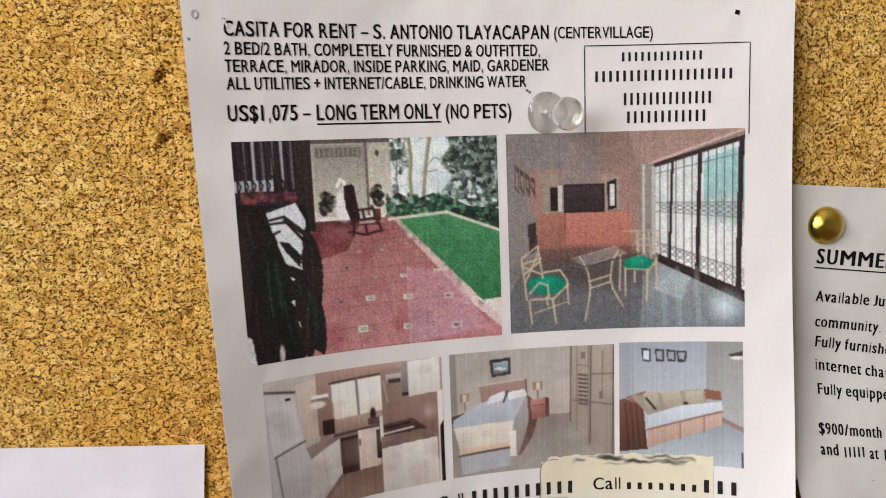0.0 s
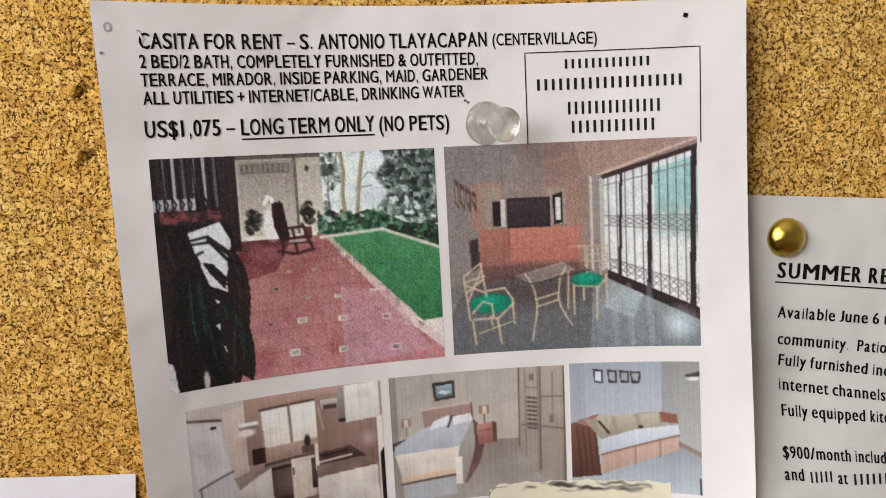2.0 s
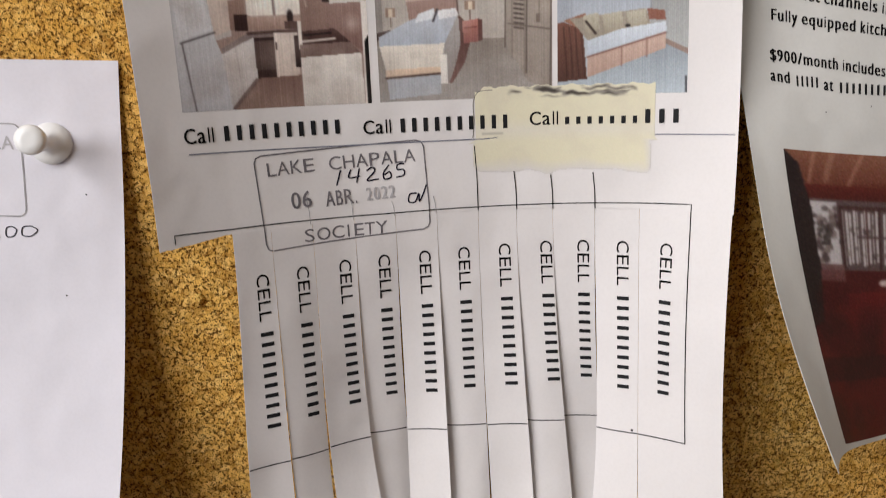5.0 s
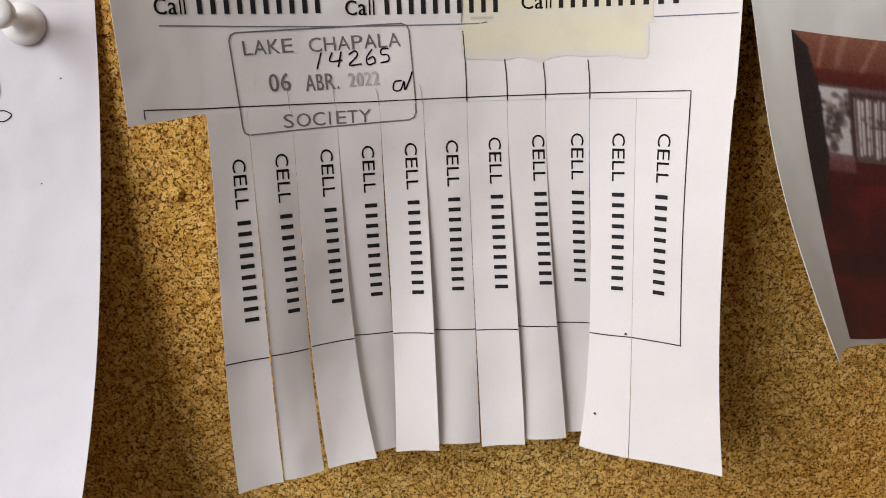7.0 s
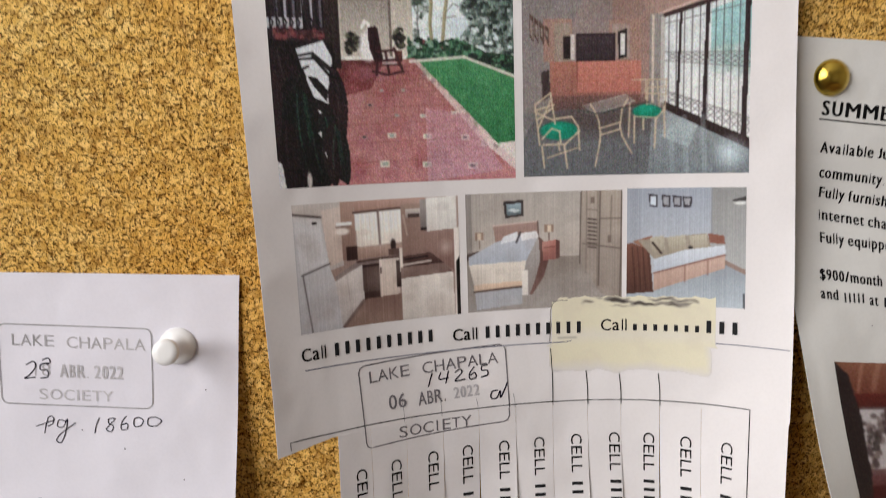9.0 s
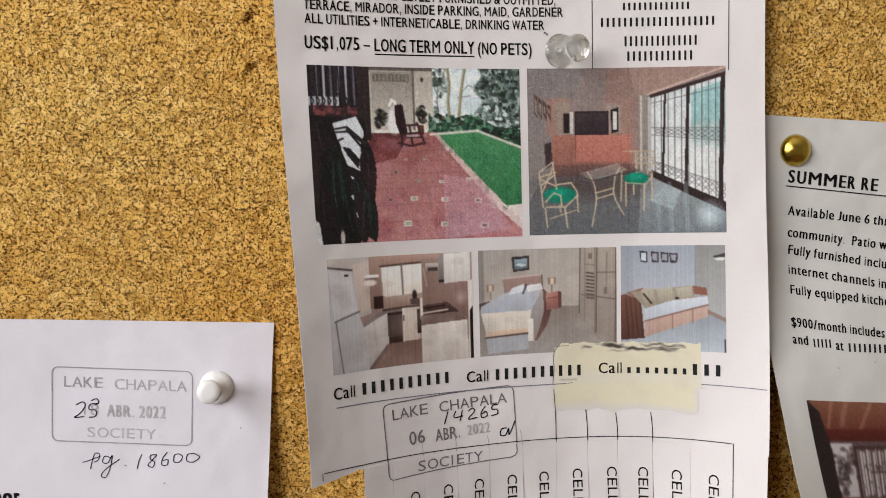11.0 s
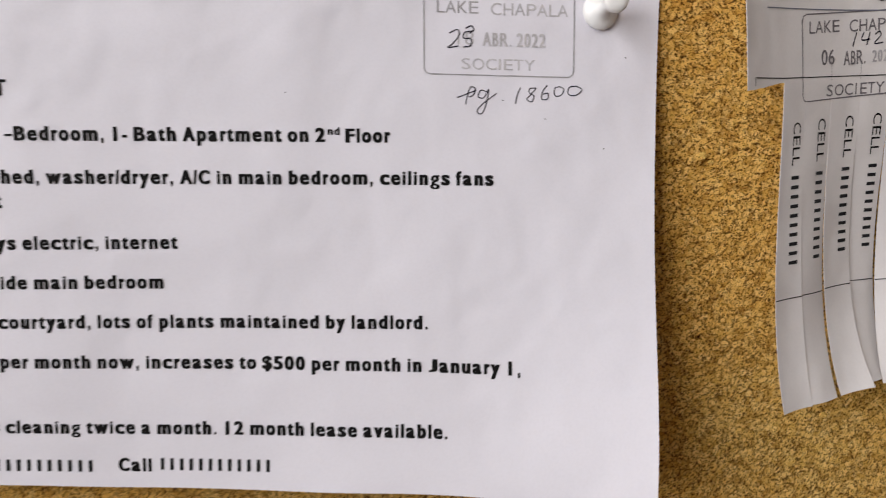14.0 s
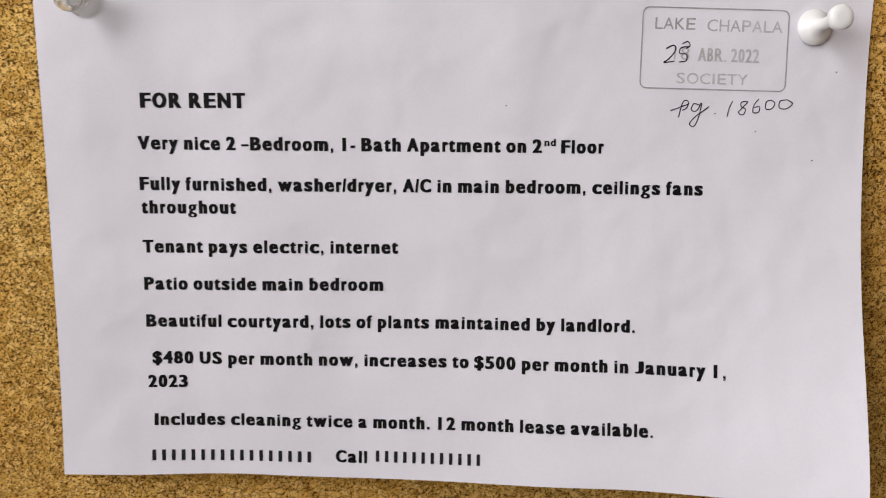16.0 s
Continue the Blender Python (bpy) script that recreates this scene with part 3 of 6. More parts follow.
# ---- the flyer with tear-off strips ----
def photo_mesh(sheet, parent, name, u0, u1, v0, v1, canvas, label, slope=(0.0, 0.0), off=0.05, edge=None, material=None, keep=None):
    """A printed photo: a fine grid on the paper that carries the ink's colours."""
    h, w, _ = canvas.shape
    a, b = np.meshgrid(np.linspace(0, 1, w), np.linspace(0, 1, h))
    u = u0 + (u1 - u0) * a
    v = v0 + (v1 - v0) * b + ((1 - b) * slope[0] + b * slope[1]) * (u - u0)
    if edge:
        u, v = edge(u, v)
    faces = grid_faces(h, w)
    if keep is not None:
        k = keep.ravel()
        faces = [f for f in faces if min(k[i] for i in f) > 0.12]
    ob = mesh_ob(name, sheet.at(u, v, off).reshape(-1, 3), faces, material or PHOTO, parent, label)
    lay = ob.data.color_attributes.new("ink", "FLOAT_COLOR", "POINT")
    c = np.clip(canvas, 0, 255) / 255
    c = np.where(c <= 0.04045, c / 12.92, ((c + 0.055) / 1.055) ** 2.4)
    lay.data.foreach_set("color", np.concatenate([c, np.ones((h, w, 1))], -1).astype(np.float32).ravel())
    return ob



def tape_edge(u, v):
    """The tape's ragged upper border; above the number line it is narrower than the glue below."""
    top = np.clip((84 - v) / 7, 0, 1)
    ragged = 0.2 * np.sin(u * 0.9) + 0.1 * np.sin(u * 2.3 + 1) + 0.9 * np.clip((68.5 - u) / 2, 0, 1) ** 2
    high = np.clip((89.5 - v) / 1.0, 0, 1)
    return u + high * (2.3 * np.clip((72 - u) / 7.4, 0, 1) - 1.0 * np.clip((u - 101) / 7.4, 0, 1)), v + top * ragged


# each strip: the edges it is cut along, then where its left and right edges pass the printed rule and where they end (x, lift, z)
TABS = (
    (10.1, 18.6, (-11.8, 19.9, 1346.0), (-3.0, 15.9, 1346.1), (-9.7, 24.9, 1317.7), (-0.5, 21.2, 1318.2)),
    (18.6, 28.0, (-2.9, 15.4, 1346.2), (5.1, 10.7, 1346.0), (-0.4, 20.8, 1318.3), (8.1, 17.4, 1318.7)),
    (28.0, 37.8, (5.5, 10.9, 1346.5), (15.0, 6.4, 1346.6), (9.1, 17.3, 1319.0), (20.0, 14.6, 1319.9)),
    (37.8, 47.4, (14.7, 5.0, 1346.9), (23.9, 2.0, 1346.6), (18.4, 13.2, 1320.6), (27.6, 7.5, 1320.0)),
    (47.4, 57.2, (23.8, 3.0, 1346.5), (33.6, 5.3, 1347.2), (24.3, 11.0, 1319.4), (34.6, 11.6, 1319.8)),
    (57.2, 67.0, (33.6, 3.2, 1347.4), (43.5, 3.2, 1347.4), (34.4, 9.6, 1320.7), (44.5, 8.5, 1320.2)),
    (67.0, 76.1, (43.6, 3.5, 1347.2), (53.6, 5.0, 1347.8), (44.7, 11.1, 1320.4), (55.0, 11.2, 1320.8)),
    (76.1, 84.6, (53.6, 3.3, 1348.1), (62.9, 4.3, 1348.2), (54.6, 9.8, 1321.6), (65.1, 9.8, 1321.7)),
    (84.6, 94.3, (62.4, 2.6, 1348.6), (71.6, 3.4, 1348.6), (63.6, 8.0, 1322.2), (73.6, 8.4, 1322.2)),
    (94.3, 104.4, (69.6, 8.8, 1348.3), (77.6, 15.6, 1349.6), (67.0, 15.2, 1322.5), (76.4, 22.9, 1323.6)),
    (104.4, 124.8, (77.6, 15.7, 1349.6), (92.8, 27.5, 1350.4), (76.5, 23.0, 1323.6), (93.0, 34.6, 1325.6)),
)
RULE, TIP = 157.6, 186.2
LETTER_TOP = (114.6, 114.2, 114.0, 113.8, 113.7, 113.5, 113.2, 112.8, 112.6, 112.5, 112.4)
LETTER_SHIFT = (0.2, 0.5, 0.8, 0.4, 0.4, 0.0, 0.3, 1.3, 1.0, 0.2, 0.6)
CUT = 105.0


def casita_flyer():
    n = empty("casita_flyer", "white rental flyer with colour photos and hanging tear-off strips", "flyer")
    s = Sheet(-14, 130, -36, 112, 1.0, flyer_field)
    us, vs = np.linspace(-7.6, 125, 90), np.linspace(-29.5, CUT, 91)
    rng = np.random.RandomState(5)
    tear = np.cumsum(rng.normal(0, 0.22, 90))

    def edge(u, v):
        near = np.clip((30 - u) / 39, 0, 1)
        u = u + near * np.clip(0.018 * (v + 29), 0, 2.2)
        torn = np.clip((9.6 - u) / 2, 0, 1) * np.clip((v - 95) / 10, 0, 1)
        v = v + torn * (0.9 - 0.10 * u + tear[None, :] * 0.35 - 0.2)
        return u, v - np.clip((-20 - v) / 9.5, 0, 1) * 0.010 * (60 - u)

    leaf(s, "sheet", us, vs, n, PAPER, edge=edge)

    def line(text, u0, u1, v, cap, slope=0.0, bold=0.03):
        write(s, n, text, u0, u1, v, cap, bold=bold, heavy=0.008, slope=slope)

    line("CASITA FOR RENT \u2013 S. ANTONIO TLAYACAPAN", 0.5, 70.4, -21.3, 2.95, 0.006)
    line("(CENTERVILLAGE)", 71.6, 93.8, -21.0, 2.45, 0.015, 0.01)
    line("2 BED/2 BATH, COMPLETELY FURNISHED & OUTFITTED,", 0.3, 68.3, -17.6, 2.5, 0.006)
    line("TERRACE, MIRADOR, INSIDE PARKING, MAID, GARDENER", 0.2, 70.4, -14.1, 2.45, 0.001)
    line("ALL UTILITIES + INTERNET/CABLE, DRINKING WATER", 0.3, 65.2, -10.6, 2.45, 0.001)
    line("US$1,075 \u2013", 0.1, 17.2, -4.2, 3.2)
    line("LONG TERM ONLY", 18.4, 45.7, -4.1, 3.2, 0.004)
    patch(s, n, "underline", 18.4, 45.7, -3.45, -3.1, INK)
    line("(NO PETS)", 46.7, 61.6, -3.9, 3.1, 0.01)
    stroke(s, n, "box_rule", [(78.4, 0.2), (78.4, -19.2), (115.4, -19.1), (115.4, 1.2)], 0.22, INK, curve=False)
    bars(s, n, 86.4, 105.2, -15.6, 2.0, 13)
    bars(s, n, 80.3, 112.0, -11.2, 2.4, 20)
    bars(s, n, 86.8, 107.3, -5.9, 2.7, 14)
    bars(s, n, 87.5, 106.1, -1.9, 2.6, 12)
    photo_mesh(s, n, "photo_terrace", 0.3, 58.1, 0.0, 45.9, paint_terrace(300, 238), "printed photo of a red-tiled terrace beside a lawn")
    photo_mesh(s, n, "photo_living_room", 60.2, 114.6, -0.1, 45.7, paint_living(282, 238), "printed photo of a room with green-seated chairs")
    photo_mesh(s, n, "photo_kitchen", 2.6, 43.4, 49.7, 79.2, paint_kitchen(212, 154), "printed photo of a small white kitchen")
    photo_mesh(s, n, "photo_bedroom", 45.3, 84.6, 49.5, 79.1, paint_bedroom(204, 154), "printed photo of a bed and wardrobe")
    photo_mesh(s, n, "photo_sofa", 85.8, 114.1, 49.2, 78.9, paint_sofa(148, 154), "printed photo of a day bed with cushions")
    # yellowed tape left over the lower photos, its torn top edge grimy
    glue, where = paint_tape(176, 90)
    photo_mesh(s, n, "tape_residue", 64.6, 108.4, 76.6, 99.2, glue, "pale yellowed adhesive tape residue", off=0.1, edge=tape_edge, material=TAPE, keep=where)
    stroke(s, n, "tape_edge_line", [(66.2, 88.0), (66.6, 84.0), (66.5, 80.0), (67.8, 77.6), (71, 77.3)], 0.16, TAPE_EDGE, off=0.12)
    for u0, u1, w0, w1, base in ((2.3, 8.4, 9.8, 36.6, 85.5), (41.1, 47.4, 48.8, 75.1, 86.0), (79.4, 85.9, 86.7, 113.4, 85.5)):
        write(s, n, "Call", u0, u1, base, 3.0, off=0.13, bold=0.04, face=LIGHT_TYPE)
        # where the tape lies over the last number its upper half is gone
        if u0 > 70:
            bars(s, n, w0, w0 + 0.66 * (w1 - w0), base, 1.7, 7, off=0.13)
            bars(s, n, w0 + 0.66 * (w1 - w0), w1, base, 3.1, 3, off=0.13)
        else:
            bars(s, n, w0, w1, base, 3.1, 10, off=0.13)
    stroke(s, n, "ruled_line", [(2.9, 87.6), (35, 88.2), (66.6, 88.3), (72.0, 88.0)], 0.26, PENCIL)
    stroke(s, n, "ruled_line", [(107.5, 88.0), (124.4, 88.0)], 0.22, PENCIL, curve=False)
    # the society's date stamp with pen notes
    stroke(s, n, "box_rule", [(-2.1, 105.2), (-2.1, 103.4), (10, 103.9), (46, 104.3), (80, 104.0), (115.8, 103.4), (115.8, 104.9)], 0.24, INK, curve=False)
    T = ((16.2, 89.2), (1.0, -0.036), (0.055, 1.0))
    stroke(s, n, "stamp_frame", [(0.1, 15.8), (0, 1.5), (0.5, 0.4), (1.6, 0), (36.8, 0), (38.0, 0.5), (38.4, 1.6), (38.4, 17.0)], 0.30, STAMP, turn=T, curve=False)
    write(s, n, "LAKE", 2.6, 13.1, 4.6, 2.9, STAMP, turn=T, face=LIGHT_TYPE, single=True)
    write(s, n, "CHAPALA", 16.4, 36.3, 4.8, 2.9, STAMP, turn=T, face=LIGHT_TYPE, single=True)
    write(s, n, "06", 6.9, 11.5, 12.3, 3.6, STAMP, bold=0.03, turn=T, face=LIGHT_TYPE, single=True)
    write(s, n, "ABR.", 14.6, 21.8, 12.8, 3.4, STAMP, bold=0.03, turn=T, face=LIGHT_TYPE, single=True)
    write(s, n, "2022", 24.0, 30.8, 12.6, 2.9, STAMP_PALE, bold=0.08, turn=T, face=LIGHT_TYPE, single=True)
    P = ((16.2, 89.9), (1.0, -0.02), (0.055, 1.0))
    for pts in (
        [(18.9, 4.0), (18.2, 5.8), (17.6, 7.4)],
        [(21.2, 4.1), (20.6, 5.9), (23.2, 5.8)], [(23.2, 4.0), (22.6, 6.0), (22.2, 7.2)],
        [(24.8, 4.7), (26.2, 4.0), (26.6, 5.0), (24.7, 6.9), (27.4, 6.8)],
        [(30.0, 3.8), (28.6, 5.6), (28.8, 7.0), (30.3, 6.6), (30.0, 5.4), (28.8, 6.0)],
        [(33.6, 3.8), (32.1, 3.9), (31.9, 5.0), (33.3, 5.2), (33.3, 6.4), (31.5, 6.8)],
        [(35.8, 10.8), (34.2, 11.0), (33.8, 12.7), (35.3, 12.8), (36.3, 11.0), (36.3, 12.8), (37.4, 11.0), (38.3, 9.0)],
    ):
        stroke(s, n, "pen_stroke", pts, 0.34, PEN, turn=P)
    stroke(s, n, "old_pin_hole", [(-4.9 + 0.6 * math.cos(a), -25.3 + 0.75 * math.sin(a)) for a in np.linspace(0, 6.3, 14)], 0.28, STAMP_PALE)
    stroke(s, n, "paper_scrape", [(0.5, -24.6), (1.0, -23.6), (1.3, -22.8)], 0.4, PAPER, off=0.14)
    specks(s, n, ((112.5, -25.8),), 0.95, INK)
    specks(s, n, ((65.3, -9.8), (65.9, -9.4), (0.6, -24.6), (1.0, -23.6), (-6.4, -20.5)), 0.55, STAMP)
    # dark strokes painted for the shade in hair cuts that run up between the strips
    for u, top in ((67.0, 89.8), (76.1, 96.0), (84.6, 97.0), (94.3, 96.6), (57.0, 101.0), (47.2, 101.5), (37.5, 99.0), (27.6, 99.5)):
        stroke(s, n, "cut_shade_line", [(u - 0.5, top), (u - 0.1, 0.5 * (top + CUT)), (u, CUT)], 0.22 if u > 60 else 0.13, INK if u > 60 else STAMP_MID, off=0.13)
    # the strips: each edge leaves the flyer along its own slope and bends through its two lower places
    def hanging(u, low, tip):
        v = np.array([[CUT - 1.0], [CUT]])
        at = np.stack(flyer_field(np.full((2, 1), u), v), -1)[:, 0]
        start, lean = at[1], at[1] - at[0]
        a, b = RULE - CUT, TIP - CUT
        one, two = np.array(low) - start - lean * a, np.array(tip) - start - lean * b
        cubic = (two / b**2 - one / a**2) / (b - a)
        square = one / a**2 - cubic * a
        def along(v):
            d = (v - CUT)[..., None]
            return start + lean * d + square * d**2 + cubic * d**3
        return along

    for k, (u0, u1, left_low, right_low, left_tip, right_tip) in enumerate(TABS):
        left, right = hanging(u0, left_low, left_tip), hanging(u1, right_low, right_tip)

        def strip_field(u, v, u0=u0, u1=u1, left=left, right=right, k=k):
            c = (u - u0) / (u1 - u0)
            q = np.clip((v - CUT) / 80.0, 0, 1.2)
            x, lift, z = np.moveaxis(left(v) * (1 - c[..., None]) + right(v) * c[..., None], -1, 0)
            base = flyer_field(u, v)[1] - wrinkle(u, v, 0.2, 1.1)
            ends = flyer_field(np.full_like(u, u0), v)[1] * (1 - c) + flyer_field(np.full_like(u, u1), v)[1] * c
            ahead = flyer_field(u, v)[0] - flyer_field(np.full_like(u, u0), v)[0] * (1 - c) - flyer_field(np.full_like(u, u1), v)[0] * c
            x = x + ahead * np.clip(1 - 3 * q, 0, 1)
            lift = lift + (base - ends) * np.clip(1 - 3 * q, 0, 1) + (0.5 if k % 2 else -0.5) * 4 * c * (1 - c) * q
            return x, np.maximum(lift, 0.8), z
        t = Sheet(u0 - 2, u1 + 2, CUT - 4, 204, 1.0, strip_field)
        strip = leaf(t, "tear_off_strip", np.linspace(u0 + 0.03, u1 - 0.03, 12 if u1 - u0 < 15 else 22), np.linspace(CUT - 0.05, TIP, 46), n, PAPER)
        mid = (u0 + u1) / 2 if k < 10 else 109.0
        turn = ((mid - 0.2 + LETTER_SHIFT[k], 0), (0, 1), (-1, 0))
        top = LETTER_TOP[k]
        write(t, strip, "CELL", top, top + 10.4, 0, 2.75, turn=turn, face=LIGHT_TYPE)
        bars(t, strip, top + 12.2, top + 35.4, 0, 2.8, 10, turn=turn)
        right_end = min(u1 - 0.1, 116.3)
        patch(t, strip, "box_rule", u0 + 0.1, right_end, RULE, RULE + 0.26, INK, step=0.8)
        if k == 10:
            stroke(t, strip, "box_rule", [(115.8, CUT), (116.2, RULE + 0.3)], 0.24, INK, curve=False)
        low = lambda u: 109.9 - 0.036 * (u - 18)
        if k < 4:
            stroke(t, strip, "stamp_frame", [(max(u0, 18.9), low(max(u0, 18.9))), (u1, low(u1))] if k else [(17.2, CUT), (17.3, 108.2), (17.7, 109.4), (18.6, low(18.6))], 0.30, STAMP, curve=False)
        if k == 4:
            stroke(t, strip, "stamp_frame", [(47.5, low(47.5)), (53.8, low(53.8)), (55.0, low(55) - 0.5), (55.5, 107), (55.4, CUT)], 0.3, STAMP, curve=False)
        for ch, a, b in (("S", 26.0, 28.4), ("O", 28.9, 32.0), ("C", 32.4, 35.2), ("I", 36.0, 36.4), ("E", 37.6, 39.8), ("T", 40.1, 42.4), ("Y", 42.6, 45.4)):
            if u0 <= (a + b) / 2 < u1:
                write(t, strip, ch, a, b, 108.9 - 0.012 * (a - 26), 2.8, STAMP, face=LIGHT_TYPE, single=True)
        if k == 9:
            specks(t, strip, ((96.8, 177.0), (103.0, 157.0)), 0.5)
    return s


# ---- the summer rental leaflet ----
def summer_leaflet():
    n = empty("summer_leaflet", "white summer rental leaflet whose lower corner rolls forward, pinned with brass", "leaflet")
    s = Sheet(-4, 140, -4, 160, 1.0, summer_field)

    def edge(u, v):
        b = v / 151
        low = 142.9 + 4.2 * np.exp(-np.maximum(u, 0) / 6.0)
        u = u + 3.0 * np.exp(-(((v - 80) / 32) ** 2)) * np.clip(1 - u / 25, 0, 1)
        return u, b * low

    leaf(s, "sheet", np.linspace(0, 135, 140), np.linspace(0, 151, 92), n, PAPER_SUMMER, edge=edge)

    def line(text, u0, u1, v, cap=2.6, bold=0.07, slope=0.07):
        write(s, n, text, u0, u1, v, cap, bold=bold, face=SOFT_TYPE, slope=slope)

    line("SUMMER RE", 8.8, 35.5, 18.3, 3.5, 0.10, 0.045)
    stroke(s, n, "underline", [(8.4, 19.3), (34, 20.5), (60, 21.6)], 0.32, INK, curve=False)
    line("Available June 6 thr", 9.6, 39.5, 27.4, slope=0.057)
    line("community.  Patio w", 10.1, 39.9, 33.5, slope=0.08)
    line("Fully furnished includ", 10.7, 42.2, 38.4, slope=0.10)
    line("internet channels incl", 11.0, 42.7, 44.0, slope=0.105)
    line("Fully equipped kitchen", 11.2, 42.9, 49.8, slope=0.075)
    line("$900/month includes p", 10.5, 42.0, 59.0, slope=0.073)
    line("and", 10.3, 15.1, 63.8)
    bars(s, n, 16.4, 22.6, 64.6, 2.4, 5)
    line("at", 23.7, 26.1, 65.0)
    bars(s, n, 27.3, 43.4, 65.4, 2.4, 10)
    photo_mesh(s, n, "photo_red_room", 11.8, 96.0, 79.2, 142.0, paint_red_room(250, 200), "printed photo of a dark red room with blinds")
    specks(s, n, ((36.0, 68.0), (24.0, 70.0)), 0.3, STAMP)
    return s


class Canvas:
    """Draws a small colour print from plain shapes; places are fractions of its width and height."""

    def __init__(self, w, h, base):
        self.w, self.h = w, h
        self.x, self.y = np.meshgrid((np.arange(w) + 0.5) / w, (np.arange(h) + 0.5) / h)
        self.c = np.ones((h, w, 3)) * np.array(base, float)
        self.rng = np.random.RandomState(w * 7 + h)

    def lay(self, mask, col, alpha=1.0):
        a = (np.clip(mask, 0, 1) * alpha)[..., None]
        self.c = self.c * (1 - a) + np.array(col, float) * a

    def inside(self, pts):
        m = np.zeros(self.x.shape, bool)
        n = len(pts)
        for k in range(n):
            (x0, y0), (x1, y1) = pts[k], pts[(k + 1) % n]
            if y0 != y1:
                hit = ((y0 > self.y) != (y1 > self.y)) & (self.x < (x1 - x0) * (self.y - y0) / (y1 - y0) + x0)
                m ^= hit
        return m.astype(float)

    def poly(self, pts, col, col2=None, alpha=1.0, down=True):
        m = self.inside(pts)
        if col2 is None:
            return self.lay(m, col, alpha)
        k = [p[1] if down else p[0] for p in pts]
        f = np.clip(((self.y if down else self.x) - min(k)) / (max(k) - min(k)), 0, 1)[..., None]
        a = m[..., None] * alpha
        self.c = self.c * (1 - a) + (np.array(col, float) * (1 - f) + np.array(col2, float) * f) * a

    def rect(self, x0, y0, x1, y1, col, col2=None, alpha=1.0):
        self.poly([(x0, y0), (x1, y0), (x1, y1), (x0, y1)], col, col2, alpha)

    def blob(self, cx, cy, rx, ry, col, alpha=1.0, soft=0.25):
        d = np.sqrt(((self.x - cx) / rx) ** 2 + ((self.y - cy) / ry) ** 2)
        self.lay((1 + soft - d) / (2 * soft), col, alpha)

    def line(self, pts, width, col, alpha=1.0):
        asp = self.h / self.w
        for (x0, y0), (x1, y1) in zip(pts, pts[1:]):
            dx, dy = x1 - x0, (y1 - y0) * asp
            t = np.clip(((self.x - x0) * dx + (self.y - y0) * asp * dy) / (dx * dx + dy * dy + 1e-12), 0, 1)
            d = np.hypot(self.x - x0 - t * dx, (self.y - y0) * asp - t * dy)
            self.lay((width / 2 + 0.6 / self.w - d) * self.w, col, alpha)

    def scatter(self, x0, y0, x1, y1, n, r, cols, alpha=0.8, mask=None):
        for _ in range(n):
            cx, cy = self.rng.uniform(x0, x1), self.rng.uniform(y0, y1)
            k = self.rng.uniform(0.5, 1.4)
            if mask is None or mask(cx, cy):
                self.patchy(cx, cy, r * k, r * k * self.rng.uniform(0.7, 1.7), cols[self.rng.randint(len(cols))], alpha)

    def patchy(self, cx, cy, rx, ry, col, alpha):
        i0, i1 = int(max(0, (cx - 2 * rx) * self.w)), int(min(self.w, (cx + 2 * rx) * self.w + 1))
        j0, j1 = int(max(0, (cy - 2 * ry) * self.h)), int(min(self.h, (cy + 2 * ry) * self.h + 1))
        if i1 <= i0 or j1 <= j0:
            return
        d = np.sqrt(((self.x[j0:j1, i0:i1] - cx) / rx) ** 2 + ((self.y[j0:j1, i0:i1] - cy) / ry) ** 2)
        a = (np.clip((1.3 - d) / 0.6, 0, 1) * alpha)[..., None]
        self.c[j0:j1, i0:i1] = self.c[j0:j1, i0:i1] * (1 - a) + np.array(col, float) * a

    def cloud(self, nx, ny, octaves=3):
        """Smooth random field between about 0 and 1, nx by ny cells across."""
        out, total = 0, 0
        for k in range(octaves):
            a, b = nx * 2**k, ny * 2**k
            g = self.rng.rand(int(b) + 2, int(a) + 2)
            fx, fy = self.x * a, self.y * b
            i, j = fx.astype(int), fy.astype(int)
            u, v = fx - i, fy - j
            u, v = u * u * (3 - 2 * u), v * v * (3 - 2 * v)
            val = (g[j, i] * (1 - u) + g[j, i + 1] * u) * (1 - v) + (g[j + 1, i] * (1 - u) + g[j + 1, i + 1] * u) * v
            out, total = out + val / 2**k, total + 1 / 2**k
        return out / total

    def foliage(self, mask, n, nx, ny, cols, spread=0.09):
        """Leaf-like mottle: each colour takes over where its own field is high inside the mask."""
        for col, level in cols:
            f = self.cloud(nx, ny, n)
            self.lay(mask * np.clip((f - level) / spread, 0, 1), col)

    def blade(self, x0, y0, x1, y1, wide, col, rib=None, bend=0.0):
        """One long pointed leaf from its stem to its tip."""
        asp = self.h / self.w
        dx, dy = x1 - x0, (y1 - y0) * asp
        ln = math.hypot(dx, dy)
        nx, ny = -dy / ln, dx / ln
        mid, one, two = [], [], []
        for k in range(11):
            t = k / 10
            w = wide * math.sin(math.pi * t**0.8) ** 0.8 * 0.5
            o = bend * math.sin(math.pi * t)
            cx, cy = x0 + dx * t + nx * o, y0 * asp + dy * t + ny * o
            mid.append((cx, cy / asp))
            one.append((cx + nx * w, (cy + ny * w) / asp))
            two.append((cx - nx * w, (cy - ny * w) / asp))
        self.poly(one + two[::-1], col)
        if rib:
            self.line(mid[1:8], 0.006, rib, 0.6)
            self.line(one[2:9], 0.004, rib, 0.25)

